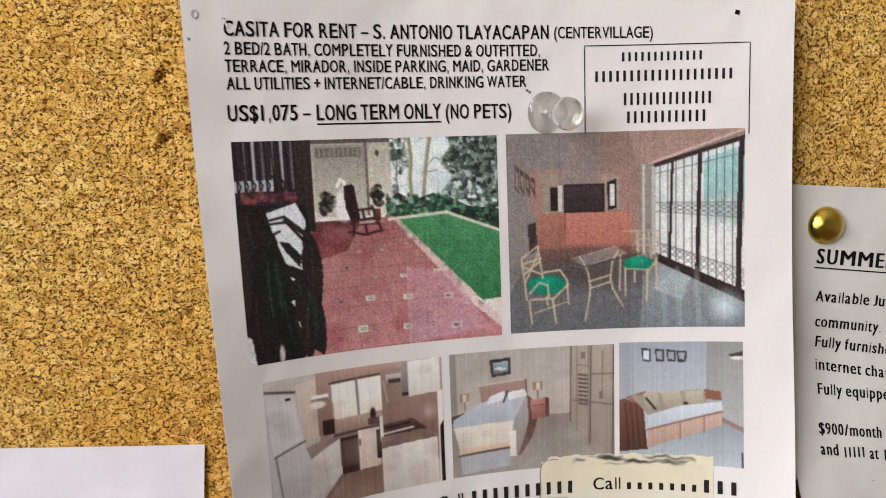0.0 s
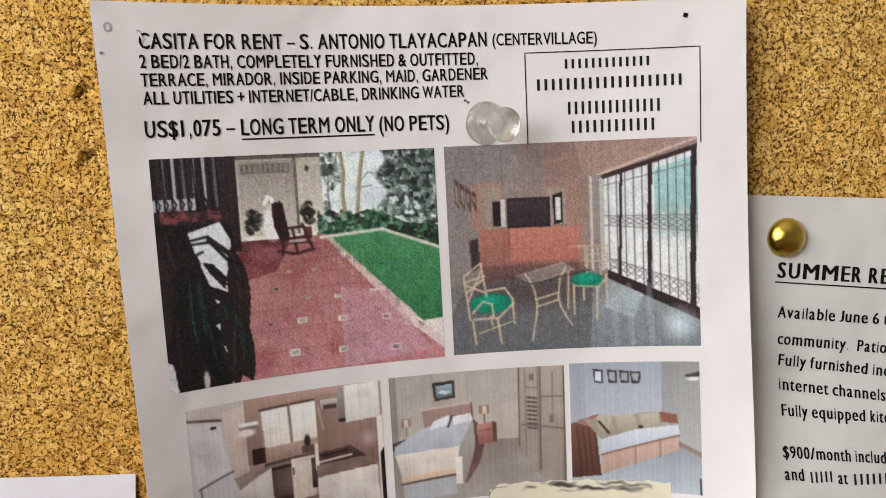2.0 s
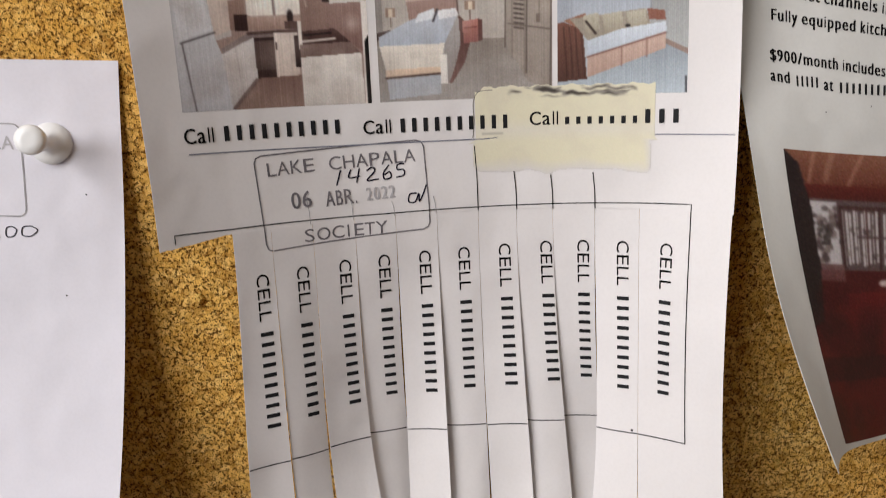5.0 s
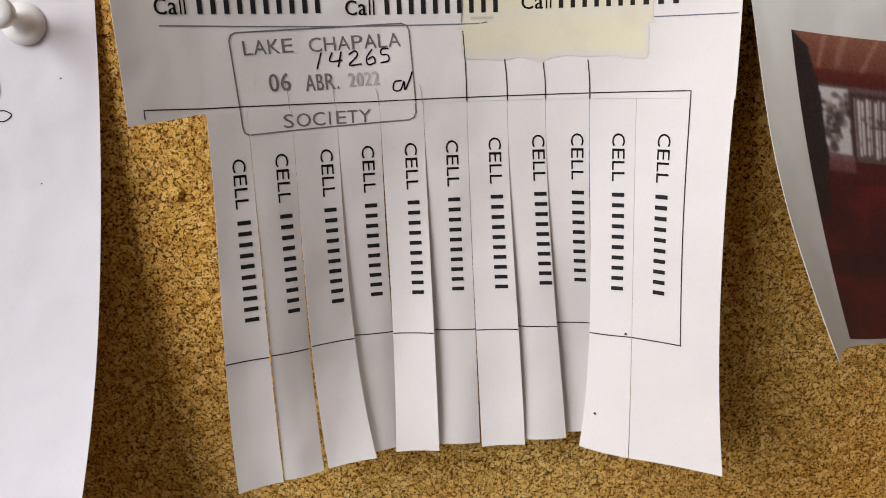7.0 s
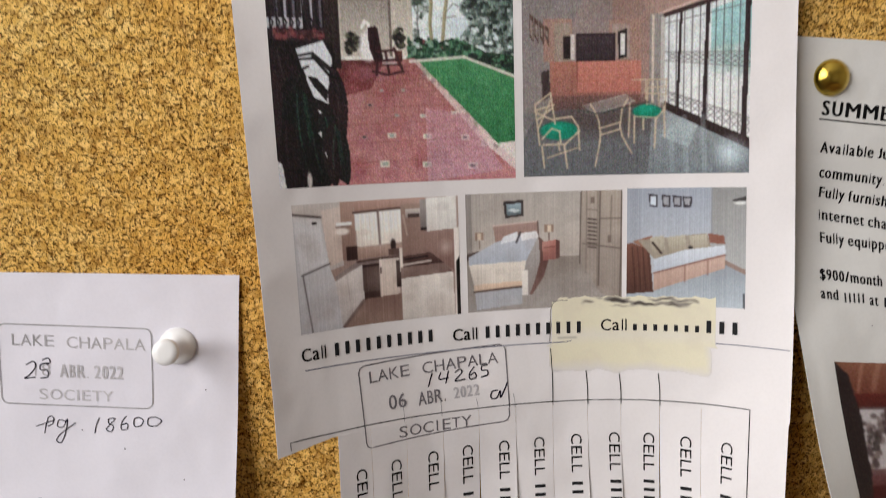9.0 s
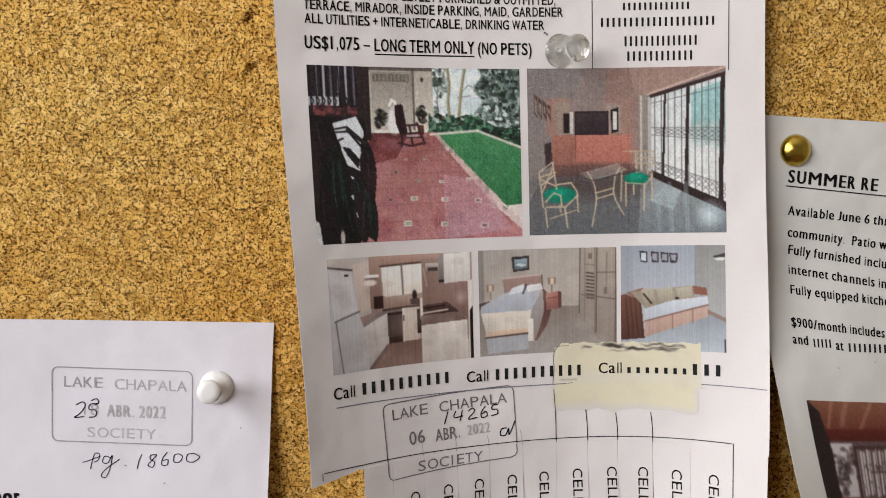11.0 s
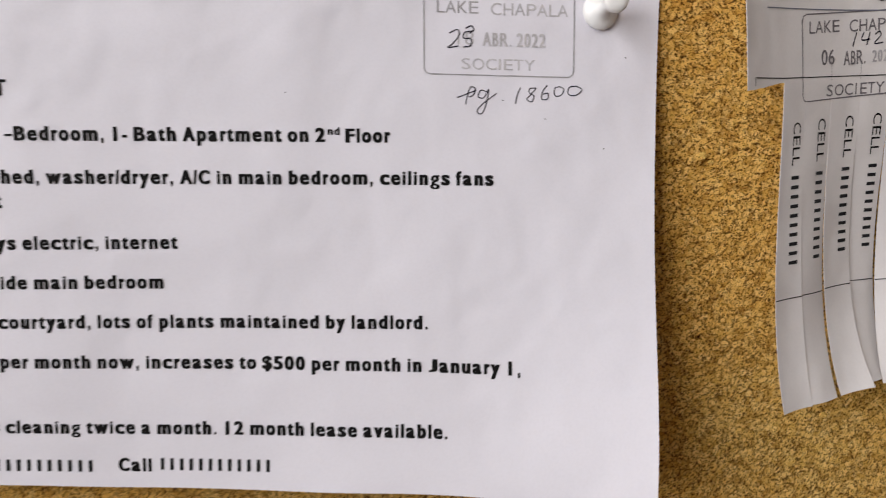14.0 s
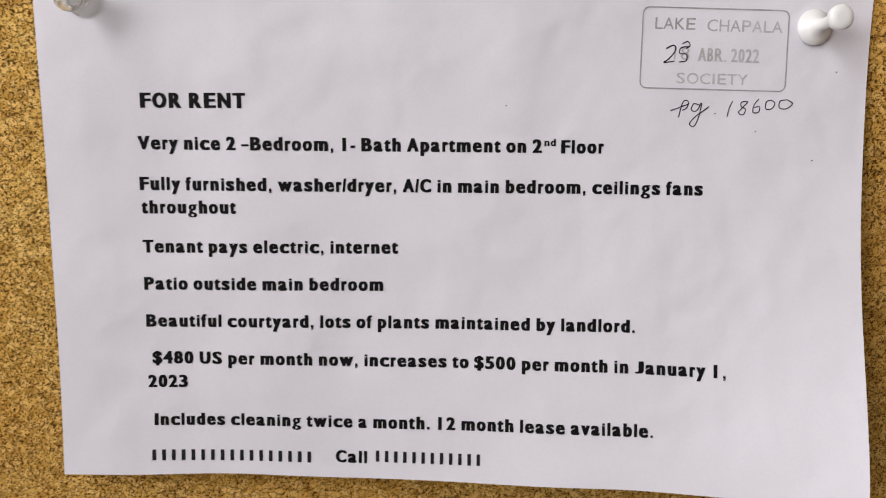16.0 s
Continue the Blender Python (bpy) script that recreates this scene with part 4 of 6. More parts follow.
    def finish(self, grain=7, lines=5, soft=1, contrast=1.0, tint=(1.0, 1.0, 1.0), mottle=0.0, sat=1.0):
        mean = self.c.mean(axis=(0, 1), keepdims=True)
        self.c = (mean + (self.c - mean) * contrast) * np.array(tint)
        grey = self.c.mean(axis=2, keepdims=True)
        self.c = grey + (self.c - grey) * sat
        if mottle:
            self.c *= 1 + mottle * (self.cloud(self.w / 5, self.h / 5, 2)[..., None] - 0.5) + 0.6 * mottle * (self.cloud(9, 7, 3)[..., None] - 0.5)
        self.c = np.clip(self.c, 12, 240)
        for _ in range(soft):
            p = np.pad(self.c, ((1, 1), (1, 1), (0, 0)), "edge")
            self.c = 0.5 * self.c + 0.125 * (p[:-2, 1:-1] + p[2:, 1:-1] + p[1:-1, :-2] + p[1:-1, 2:])
        self.c += self.rng.normal(0, grain, (self.h, self.w, 1)) + self.rng.normal(0, grain * 0.5, (self.h, self.w, 3))
        self.c += self.rng.normal(0, lines * 0.25, (1, self.w, 1))
        return self.c


def paint_terrace(w, h):
    p = Canvas(w, h, (150, 70, 70))
    p.rect(0.26, 0, 1, 0.38, (196, 188, 182), (214, 208, 204))
    p.rect(0.26, 0.0, 0.60, 0.36, (168, 158, 148), (206, 196, 186))
    p.rect(0.29, 0.03, 0.49, 0.36, (140, 130, 124), (190, 180, 172))
    p.rect(0.30, 0.04, 0.47, 0.085, (104, 96, 90))
    for k in range(9):
        p.rect(0.31 + 0.018 * k, 0.045, 0.318 + 0.018 * k, 0.08, (136, 126, 118))
    p.rect(0.485, 0.0, 0.492, 0.36, (110, 96, 92))
    p.rect(0.26, 0.0, 0.60, 0.022, (92, 80, 78))
    p.rect(0.58, 0, 1, 0.36, (222, 228, 232), (206, 212, 214))
    p.blob(0.53, 0.07, 0.008, 0.014, (70, 60, 58))
    # creepers and thin trunks on the garden wall
    sky = np.clip((p.x - 0.575) / 0.01, 0, 1) * (p.y < 0.36)
    p.lay(sky * np.clip((p.cloud(9, 10, 3) - 0.50) / 0.2, 0, 1), (186, 196, 204), 0.7)
    for pts, wd in (([(0.59, 0.02), (0.605, 0.10), (0.60, 0.20), (0.61, 0.32)], 0.006), ([(0.605, 0.10), (0.635, 0.05), (0.64, 0.0)], 0.005), ([(0.60, 0.18), (0.63, 0.13), (0.65, 0.14)], 0.004), ([(0.60, 0.15), (0.585, 0.10)], 0.004), ([(0.72, 0.14), (0.75, 0.10), (0.77, 0.11)], 0.003), ([(0.70, 0.17), (0.76, 0.16)], 0.003)):
        p.line(pts, wd, (92, 88, 84), 0.7)
    near = sky * np.clip((0.66 - p.x) / 0.05, 0, 1) * np.clip((0.30 - p.y) / 0.1, 0.25, 1)
    p.foliage(near, 3, 34, 30, (((120, 128, 122), 0.54), ((74, 84, 76), 0.60), ((46, 54, 48), 0.66)))
    for pts in ([(0.652, 0.0), (0.66, 0.10), (0.652, 0.20), (0.66, 0.34)], [(0.735, 0.0), (0.715, 0.14), (0.705, 0.26), (0.695, 0.34)]):
        p.line(pts, 0.013, (158, 148, 116), 0.95)
        p.line([(x + 0.004, y) for x, y in pts], 0.004, (112, 104, 82), 0.7)
    wall = np.clip((p.x - 0.79 - 0.02 * np.sin(p.y * 40)) / 0.02, 0, 1) * (p.y < 0.42)
    thick = wall * np.clip(1.35 - 1.9 * np.clip(p.y - 0.10, 0, 1) - 3.0 * np.clip(0.86 - p.x, 0, 1) * (p.y > 0.16), 0.25, 1)
    p.foliage(thick, 2, 62, 52, (((150, 160, 158), 0.26), ((96, 110, 104), 0.36), ((56, 66, 62), 0.46), ((34, 40, 38), 0.56), ((118, 134, 126), 0.68)), 0.12)
    p.foliage(wall * np.clip((p.y - 0.12) / 0.1, 0, 1), 3, 26, 22, (((196, 203, 206), 0.64),), 0.08)
    bed = p.inside([(0.555, 0.31), (0.60, 0.26), (0.66, 0.30), (0.74, 0.27), (0.80, 0.29), (0.88, 0.34), (1, 0.36), (1, 0.47), (0.79, 0.375), (0.56, 0.385)])
    bed = np.clip(bed * 1.0 - 0.9 * np.clip((p.cloud(30, 40, 2) - 0.62) / 0.05, 0, 1) * (p.y < 0.32), 0, 1)
    p.lay(bed, (44, 64, 50))
    p.foliage(bed, 2, 40, 44, (((28, 40, 34), 0.50), ((70, 112, 84), 0.62), ((112, 142, 122), 0.72), ((26, 32, 30), 0.66), ((124, 70, 72), 0.80)), 0.05)
    for _ in range(150):
        x = p.rng.uniform(0.56, 0.80)
        p.patchy(x, 0.375 - p.rng.uniform(0, 0.11) * (0.6 + 0.4 * math.sin(x * 60)), p.rng.uniform(0.005, 0.013), p.rng.uniform(0.006, 0.018), ((48, 84, 62), (26, 44, 36), (84, 126, 98), (34, 62, 46), (120, 150, 128))[p.rng.randint(5)], 0.85)
    # terracotta floor with inset tiles
    p.poly([(0.27, 0.40), (0.58, 0.37), (0.72, 0.52), (1.0, 0.92), (1, 1), (0.2, 1), (0.2, 0.6)], (158, 106, 102), (186, 126, 128))
    p.poly([(0.27, 0.38), (0.46, 0.38), (0.40, 0.52), (0.27, 0.56)], (92, 48, 50), (132, 68, 70))
    for k in range(9):
        y = 0.42 + 0.58 * (k / 8.0) ** 1.55
        p.line([(0.24, y), (0.60 + 0.40 * (y - 0.38) / 0.56, y - 0.015)], 0.003, (112, 58, 60), 0.35)
    for k in range(7):
        xb = 0.10 + 0.165 * k
        p.line([(0.40 + 0.026 * k, 0.40), (xb, 1.02)], 0.003, (114, 60, 62), 0.32)
    p.scatter(0.3, 0.42, 0.95, 1.0, 90, 0.03, ((168, 100, 104), (140, 72, 76), (176, 124, 134), (156, 96, 110)), 0.3, lambda x, y: x < 0.55 + (y - 0.38) * 0.8)
    for x, y, s in ((0.39, 0.60, 0.8), (0.50, 0.655, 0.8), (0.61, 0.66, 0.8), (0.74, 0.65, 0.8), (0.475, 0.755, 1.1), (0.625, 0.765, 1.1), (0.785, 0.775, 1.1), (0.44, 0.90, 1.3), (0.62, 0.91, 1.3), (0.815, 0.925, 1.3), (0.87, 0.81, 1.0), (0.36, 0.76, 0.8), (0.53, 0.53, 0.6), (0.44, 0.53, 0.6)):
        p.rect(x - 0.016 * s, y - 0.012 * s, x + 0.016 * s, y + 0.012 * s, (206, 194, 184) if x * y > 0.33 else (160, 124, 120))
        p.rect(x - 0.008 * s, y - 0.006 * s, x + 0.009 * s, y + 0.007 * s, (70, 66, 70) if int(x * 100) % 3 == 0 else (150, 156, 150))
    p.poly([(0.58, 0.385), (0.605, 0.38), (0.935, 0.815), (1, 0.90), (1, 0.955), (0.86, 0.80)], (196, 164, 160), (206, 184, 184))
    p.scatter(0.60, 0.40, 0.98, 0.92, 120, 0.009, ((168, 128, 128), (222, 208, 206), (120, 96, 100)), 0.5, lambda x, y: abs(x - 0.59 - (y - 0.385) * 0.80) < 0.03)
    p.poly([(0.90, 0.80), (1.0, 0.79), (1.0, 0.90)], (214, 200, 196))
    # lawn
    p.poly([(0.60, 0.385), (0.79, 0.37), (1.0, 0.475), (1.0, 0.80), (0.925, 0.81)], (74, 134, 90), (48, 108, 68))
    p.scatter(0.6, 0.38, 1.0, 0.82, 260, 0.014, ((60, 122, 76), (80, 144, 96), (42, 100, 62)), 0.25, lambda x, y: 0.385 + max(0, x - 0.79) * 0.5 < y < 0.385 + (x - 0.6) * 1.31)
    p.poly([(0.62, 0.62), (0.80, 0.66), (0.95, 0.95), (0.62, 1.0)], (186, 138, 150), (184, 146, 164), 0.55)
    p.line([(0.565, 0.385), (0.79, 0.365), (1.0, 0.465)], 0.011, (206, 200, 190), 0.9)
    # barred window and the dark post
    p.rect(0, 0, 0.235, 0.30, (44, 34, 38))
    for k in range(6):
        x = 0.035 + 0.034 * k
        p.rect(x, 0.0, x + 0.010, 0.22, (168, 164, 176) if k in (1, 3, 4) else (96, 90, 100))
    p.rect(0.0, 0.175, 0.14, 0.225, (196, 194, 202), None, 0.85)
    for k in range(9):
        p.line([(0.01 + 0.026 * k, 0.0), (0.015 + 0.026 * k, 0.27)], 0.006, (24, 18, 22))
        p.line([(0.01 + 0.026 * k, 0.16), (0.025 + 0.026 * k, 0.20), (0.015 + 0.026 * k, 0.24)], 0.005, (30, 22, 26))
    p.rect(0.02, 0.235, 0.235, 0.275, (86, 52, 56))
    p.scatter(0.02, 0.23, 0.23, 0.28, 40, 0.010, ((128, 66, 68), (60, 34, 38)), 0.7)
    p.rect(0.222, 0, 0.285, 0.42, (54, 42, 42), (42, 32, 32))
    # plants, white seat and rocking chair at the far end
    for cx, cy, rx, ry, n in ((0.335, 0.30, 0.034, 0.055, 60), (0.525, 0.27, 0.022, 0.05, 40)):
        for _ in range(n):
            a, q = p.rng.uniform(0, 6.28), p.rng.uniform(0, 1) ** 0.6
            p.patchy(cx + rx * q * math.cos(a), cy + ry * q * math.sin(a), p.rng.uniform(0.004, 0.011), p.rng.uniform(0.006, 0.014), ((30, 26, 26), (50, 46, 40), (24, 20, 22), (88, 84, 70))[p.rng.randint(4)], 0.9)
    p.rect(0.505, 0.33, 0.535, 0.385, (104, 60, 54), (72, 40, 38))
    p.blob(0.395, 0.31, 0.035, 0.07, (226, 222, 222))
    p.line([(0.372, 0.22), (0.385, 0.19), (0.40, 0.20), (0.40, 0.28)], 0.012, (226, 220, 216))
    p.poly([(0.395, 0.22), (0.43, 0.21), (0.44, 0.26), (0.455, 0.38), (0.42, 0.39), (0.40, 0.32)], (52, 26, 32))
    for k in range(5):
        p.line([(0.402 + 0.008 * k, 0.22), (0.420 + 0.008 * k, 0.38)], 0.003, (26, 14, 18))
    for a, b in (((0.43, 0.335), (0.505, 0.33)), ((0.42, 0.385), (0.51, 0.375)), ((0.50, 0.32), (0.535, 0.44)), ((0.43, 0.38), (0.425, 0.45)), ((0.41, 0.435), (0.47, 0.452)), ((0.47, 0.452), (0.535, 0.435)), ((0.465, 0.34), (0.475, 0.44)), ((0.455, 0.40), (0.52, 0.40))):
        p.line([a, b], 0.009, (60, 30, 34))
    p.rect(0.45, 0.385, 0.51, 0.40, (198, 186, 184), None, 0.7)
    # the big dark plant in front with a bright cushion behind it
    p.poly([(0, 0.28), (0.25, 0.30), (0.27, 0.50), (0.30, 0.62), (0.27, 0.95), (0.2, 1), (0.0, 1)], (30, 22, 24))
    p.poly([(0.105, 0.325), (0.215, 0.285), (0.245, 0.36), (0.262, 0.575), (0.235, 0.60), (0.165, 0.56), (0.13, 0.44)], (206, 206, 214))
    for pts in ([(0.105, 0.36), (0.17, 0.345), (0.24, 0.42)], [(0.12, 0.375), (0.18, 0.37), (0.245, 0.44)], [(0.13, 0.42), (0.15, 0.41)]):
        p.line(pts, 0.008, (32, 26, 28))
    p.poly([(0.145, 0.455), (0.18, 0.465), (0.225, 0.53), (0.215, 0.58), (0.17, 0.51)], (32, 28, 30))
    p.poly([(0.06, 0.55), (0.165, 0.57), (0.23, 0.62), (0.2, 0.67), (0.12, 0.60)], (34, 28, 30))
    p.poly([(0.175, 0.62), (0.225, 0.645), (0.205, 0.68)], (210, 210, 216))
    for x0, y0, x1, y1, wd, col, rib in (
        (0.03, 0.30, 0.10, 0.62, 0.10, (38, 27, 30), (70, 60, 62)), (0.13, 0.42, 0.03, 0.72, 0.09, (30, 24, 26), (58, 60, 56)),
        (0.26, 0.44, 0.285, 0.72, 0.075, (44, 30, 33), (74, 56, 58)), (0.10, 0.50, 0.12, 0.92, 0.13, (25, 26, 25), (46, 82, 68)),
        (0.20, 0.62, 0.285, 1.0, 0.13, (31, 30, 30), (44, 82, 70)), (0.05, 0.66, 0.06, 1.0, 0.10, (34, 24, 26), (60, 48, 50)),
        (0.15, 0.70, 0.20, 1.03, 0.10, (22, 20, 21), (42, 62, 54)), (0.25, 0.66, 0.23, 1.02, 0.09, (40, 30, 31), (58, 72, 66)),
        (0.02, 0.42, 0.01, 0.80, 0.07, (46, 33, 36), None), (0.245, 0.40, 0.30, 0.60, 0.05, (36, 26, 30), (66, 50, 54))):
        p.blade(x0, y0, x1, y1, wd, col, rib, 0.012)
    p.poly([(0.118, 0.53), (0.135, 0.54), (0.15, 0.74), (0.135, 0.80)], (34, 66, 52), None, 0.55)
    p.poly([(0.24, 0.70), (0.262, 0.73), (0.272, 0.88), (0.255, 0.90)], (36, 70, 60), None, 0.5)
    for pts in ([(0.172, 0.735), (0.185, 0.725), (0.187, 0.76)], [(0.192, 0.83), (0.20, 0.825), (0.203, 0.86)]):
        p.poly(pts, (196, 192, 196))
    for pts in ([(0.0, 0.30), (0.09, 0.36), (0.13, 0.46)], [(0.17, 0.36), (0.23, 0.45), (0.27, 0.47)]):
        p.line(pts, 0.010, (26, 20, 22))
    p.poly([(0.0, 0.86), (0.02, 0.88), (0.03, 1.0), (0.0, 1.0)], (206, 204, 208))
    p.blob(0.125, 0.965, 0.010, 0.04, (190, 180, 178))
    return p.finish(13, 12, 1, 1.08, (1.03, 1.05, 1.04), 0.10, 0.92)


def paint_living(w, h):
    p = Canvas(w, h, (118, 128, 134))
    p.rect(0, 0, 1, 0.66, (146, 130, 126), (150, 134, 130))
    p.poly([(0.0, 0.0), (0.30, 0.0), (0.12, 0.5), (0.12, 1.0), (0.0, 1.0)], (128, 122, 122), (150, 142, 138), 0.7)
    p.poly([(0.40, 0.0), (1, 0.0), (1, 0.02), (0.60, 0.17), (0.60, 0.60), (0.40, 0.6)], (158, 124, 114), (168, 130, 118), 0.7)
    p.poly([(0.52, 0.0), (1, 0.0), (0.62, 0.16), (0.55, 0.17)], (168, 138, 128))
    p.line([(0.60, 0.168), (1.0, 0.005)], 0.010, (206, 176, 166))
    # brick-red dresser wall, mirrors and the dark screen
    p.rect(0.125, 0.40, 0.53, 0.66, (176, 116, 100), (142, 96, 88))
    p.rect(0.245, 0.395, 0.53, 0.56, (198, 128, 112), (182, 112, 100))
    for y in (0.44, 0.47, 0.50):
        p.line([(0.25, y), (0.48, y)], 0.003, (184, 106, 94), 0.7)
    p.rect(0.095, 0.18, 0.225, 0.40, (164, 130, 118))
    p.rect(0.145, 0.20, 0.215, 0.40, (158, 140, 128))
    p.rect(0.185, 0.27, 0.215, 0.385, (46, 34, 34))
    p.rect(0.217, 0.26, 0.235, 0.39, (210, 200, 194))
    p.rect(0.385, 0.19, 0.525, 0.40, (166, 132, 120))
    p.rect(0.40, 0.21, 0.48, 0.39, (166, 146, 136))
    p.poly([(0.425, 0.25), (0.465, 0.235), (0.465, 0.38), (0.43, 0.39)], (38, 30, 32))
    p.rect(0.435, 0.26, 0.458, 0.37, (214, 212, 208))
    p.rect(0.24, 0.255, 0.415, 0.40, (58, 44, 48))
    p.rect(0.252, 0.268, 0.405, 0.385, (74, 60, 64), (58, 46, 50))
    p.rect(0.24, 0.40, 0.25, 0.535, (150, 92, 80))
    for k, x in enumerate((0.04, 0.062, 0.085, 0.108)):
        p.poly([(x - 0.006, 0.15 + 0.02 * k), (x + 0.014, 0.17 + 0.02 * k), (x + 0.014, 0.30 + 0.01 * k), (x - 0.004, 0.27)], (98, 76, 70))
        p.poly([(x, 0.18 + 0.02 * k), (x + 0.008, 0.19 + 0.02 * k), (x + 0.008, 0.28), (x, 0.26)], (150, 136, 128))
    p.poly([(0.085, 0.45), (0.12, 0.44), (0.125, 0.58), (0.09, 0.60)], (70, 56, 56))
    p.rect(0.125, 0.575, 0.56, 0.68, (118, 86, 80), (96, 76, 74), 0.7)
    # grey curtain, glazed doors with iron bars
    p.rect(0.565, 0.165, 0.635, 0.63, (150, 142, 138), (138, 132, 130))
    p.rect(0.575, 0.17, 0.585, 0.62, (206, 190, 176))
    p.rect(0.612, 0.18, 0.635, 0.62, (190, 184, 180))
    p.poly([(0.632, 0.175), (1.0, 0.05), (1.0, 0.83), (0.632, 0.625)], (214, 220, 222), (228, 228, 226))
    p.poly([(0.83, 0.15), (1.0, 0.08), (1.0, 0.46), (0.83, 0.42)], (164, 206, 208), (150, 190, 190))
    p.scatter(0.84, 0.34, 1.0, 0.47, 60, 0.02, ((150, 178, 172), (176, 200, 196), (200, 214, 212)), 0.4)
    top = lambda x: 0.175 - (x - 0.632) * 0.34
    low = lambda x: 0.625 + (x - 0.632) * 0.557
    for k in range(11):
        x = 0.648 + 0.0335 * k
        p.line([(x, top(x)), (x, low(x))], 0.0035, (72, 64, 68), 0.85)
        for y0, y1 in ((0.42, 0.50), (0.86, 0.97)):
            f = lambda q: top(x) + q * (low(x) - top(x))
            p.line([(x, f(y0)), (x + 0.0335, f((y0 + y1) / 2)), (x, f(y1))], 0.003, (104, 96, 100), 0.7)
            p.line([(x + 0.0335, f(y0)), (x, f((y0 + y1) / 2)), (x + 0.0335, f(y1))], 0.003, (104, 96, 100), 0.7)
    for q in (0.09, 0.41, 0.51, 0.85):
        p.line([(0.632, top(0.632) + q * 0.45), (1.0, top(1.0) + q * 0.78)], 0.004, (112, 106, 108), 0.7)
    for x, wd in ((0.70, 0.011), (0.815, 0.016), (0.985, 0.022)):
        p.poly([(x - wd / 2, top(x)), (x + wd / 2, top(x)), (x + wd / 2 - 0.012, low(x)), (x - wd / 2 - 0.012, low(x))], (58, 44, 46))
    p.line([(0.632, 0.172), (1.0, 0.045)], 0.018, (66, 46, 46))
    p.poly([(0.632, 0.615), (1.0, 0.815), (1.0, 0.875), (0.632, 0.655)], (58, 42, 42))
    # polished floor
    p.poly([(0.05, 0.70), (0.125, 0.65), (0.60, 0.64), (0.64, 0.66), (1.0, 0.88), (1, 1), (0.0, 1), (0.0, 0.8)], (112, 110, 112), (106, 108, 112))
    p.poly([(0.58, 0.66), (0.64, 0.66), (1.0, 0.88), (1.0, 1.0), (0.56, 1.0)], (160, 168, 170), (124, 132, 138), 0.85)
    p.poly([(0.64, 0.67), (0.78, 0.74), (0.74, 0.86), (0.62, 0.80)], (176, 188, 194), None, 0.6)
    p.blob(0.92, 0.89, 0.05, 0.06, (206, 222, 230), 0.85, 0.8)
    for x in (0.66, 0.72, 0.80):
        p.line([(x, 0.70), (x + 0.01, 0.98)], 0.022, (168, 184, 190), 0.35)
    p.blob(0.33, 0.70, 0.24, 0.08, (84, 70, 68), 0.75, 0.6)
    # glass table and cane chairs
    cream = (202, 182, 156)
    p.poly([(0.27, 0.635), (0.45, 0.575), (0.50, 0.61), (0.33, 0.675)], (158, 150, 146), None, 0.6)
    for pts in ([(0.26, 0.66), (0.33, 0.675), (0.50, 0.61), (0.46, 0.575), (0.27, 0.63)],):
        p.line(pts, 0.004, (176, 172, 162), 0.7)
    for pts in ([(0.305, 0.625), (0.330, 0.67), (0.342, 0.715), (0.349, 0.77), (0.347, 0.82), (0.326, 0.95)], [(0.47, 0.60), (0.445, 0.65), (0.436, 0.74), (0.446, 0.79), (0.463, 0.83), (0.49, 0.885)], [(0.345, 0.75), (0.437, 0.72)], [(0.347, 0.785), (0.437, 0.755)], [(0.48, 0.62), (0.475, 0.80)]):
        p.line(pts, 0.007, cream, 0.85)
    for seat, legs in (((0.163, 0.757, 0.085, 0.048), ([(0.085, 0.84), (0.095, 0.95)], [(0.185, 0.83), (0.20, 0.955)], [(0.25, 0.76), (0.255, 0.86)], [(0.16, 0.82), (0.165, 0.86)])), ((0.555, 0.665, 0.062, 0.036), ([(0.50, 0.68), (0.50, 0.83)], [(0.595, 0.69), (0.59, 0.86)], [(0.63, 0.64), (0.635, 0.80)], [(0.54, 0.70), (0.54, 0.76)]))):
        for pts in legs:
            p.line(pts, 0.0075, cream, 0.9)
        p.blob(*seat, (14, 132, 106), 1, 0.12)
        p.blob(seat[0] - 0.01, seat[1] - 0.012, seat[2] * 0.6, seat[3] * 0.5, (30, 176, 142), 0.6, 0.5)
    for pts in ([(0.075, 0.83), (0.055, 0.62), (0.125, 0.56), (0.145, 0.72)], [(0.065, 0.70), (0.13, 0.64)], [(0.06, 0.66), (0.135, 0.70)], [(0.07, 0.74), (0.125, 0.60)], [(0.055, 0.65), (0.14, 0.62)], [(0.145, 0.695), (0.22, 0.685), (0.25, 0.74), (0.25, 0.78)], [(0.085, 0.80), (0.13, 0.745), (0.165, 0.76), (0.17, 0.82)], [(0.09, 0.83), (0.19, 0.83), (0.255, 0.76)]):
        p.line(pts, 0.0075, cream, 0.9)
    for pts in ([(0.555, 0.63), (0.56, 0.50), (0.64, 0.50), (0.635, 0.66)], [(0.56, 0.54), (0.64, 0.54)], [(0.56, 0.57), (0.64, 0.58)], [(0.60, 0.51), (0.61, 0.64)], [(0.50, 0.69), (0.60, 0.70), (0.635, 0.65)], [(0.49, 0.50), (0.55, 0.50), (0.55, 0.60)], [(0.11, 0.90), (0.245, 0.85)]):
        p.line(pts, 0.0055, (196, 176, 150), 0.9)
    p.line([(0.25, 0.655), (0.33, 0.672), (0.57, 0.615)], 0.005, (58, 66, 62), 0.8)
    return p.finish(11, 14, 1, 1.12, (0.95, 0.955, 0.955), 0.12, 0.88)


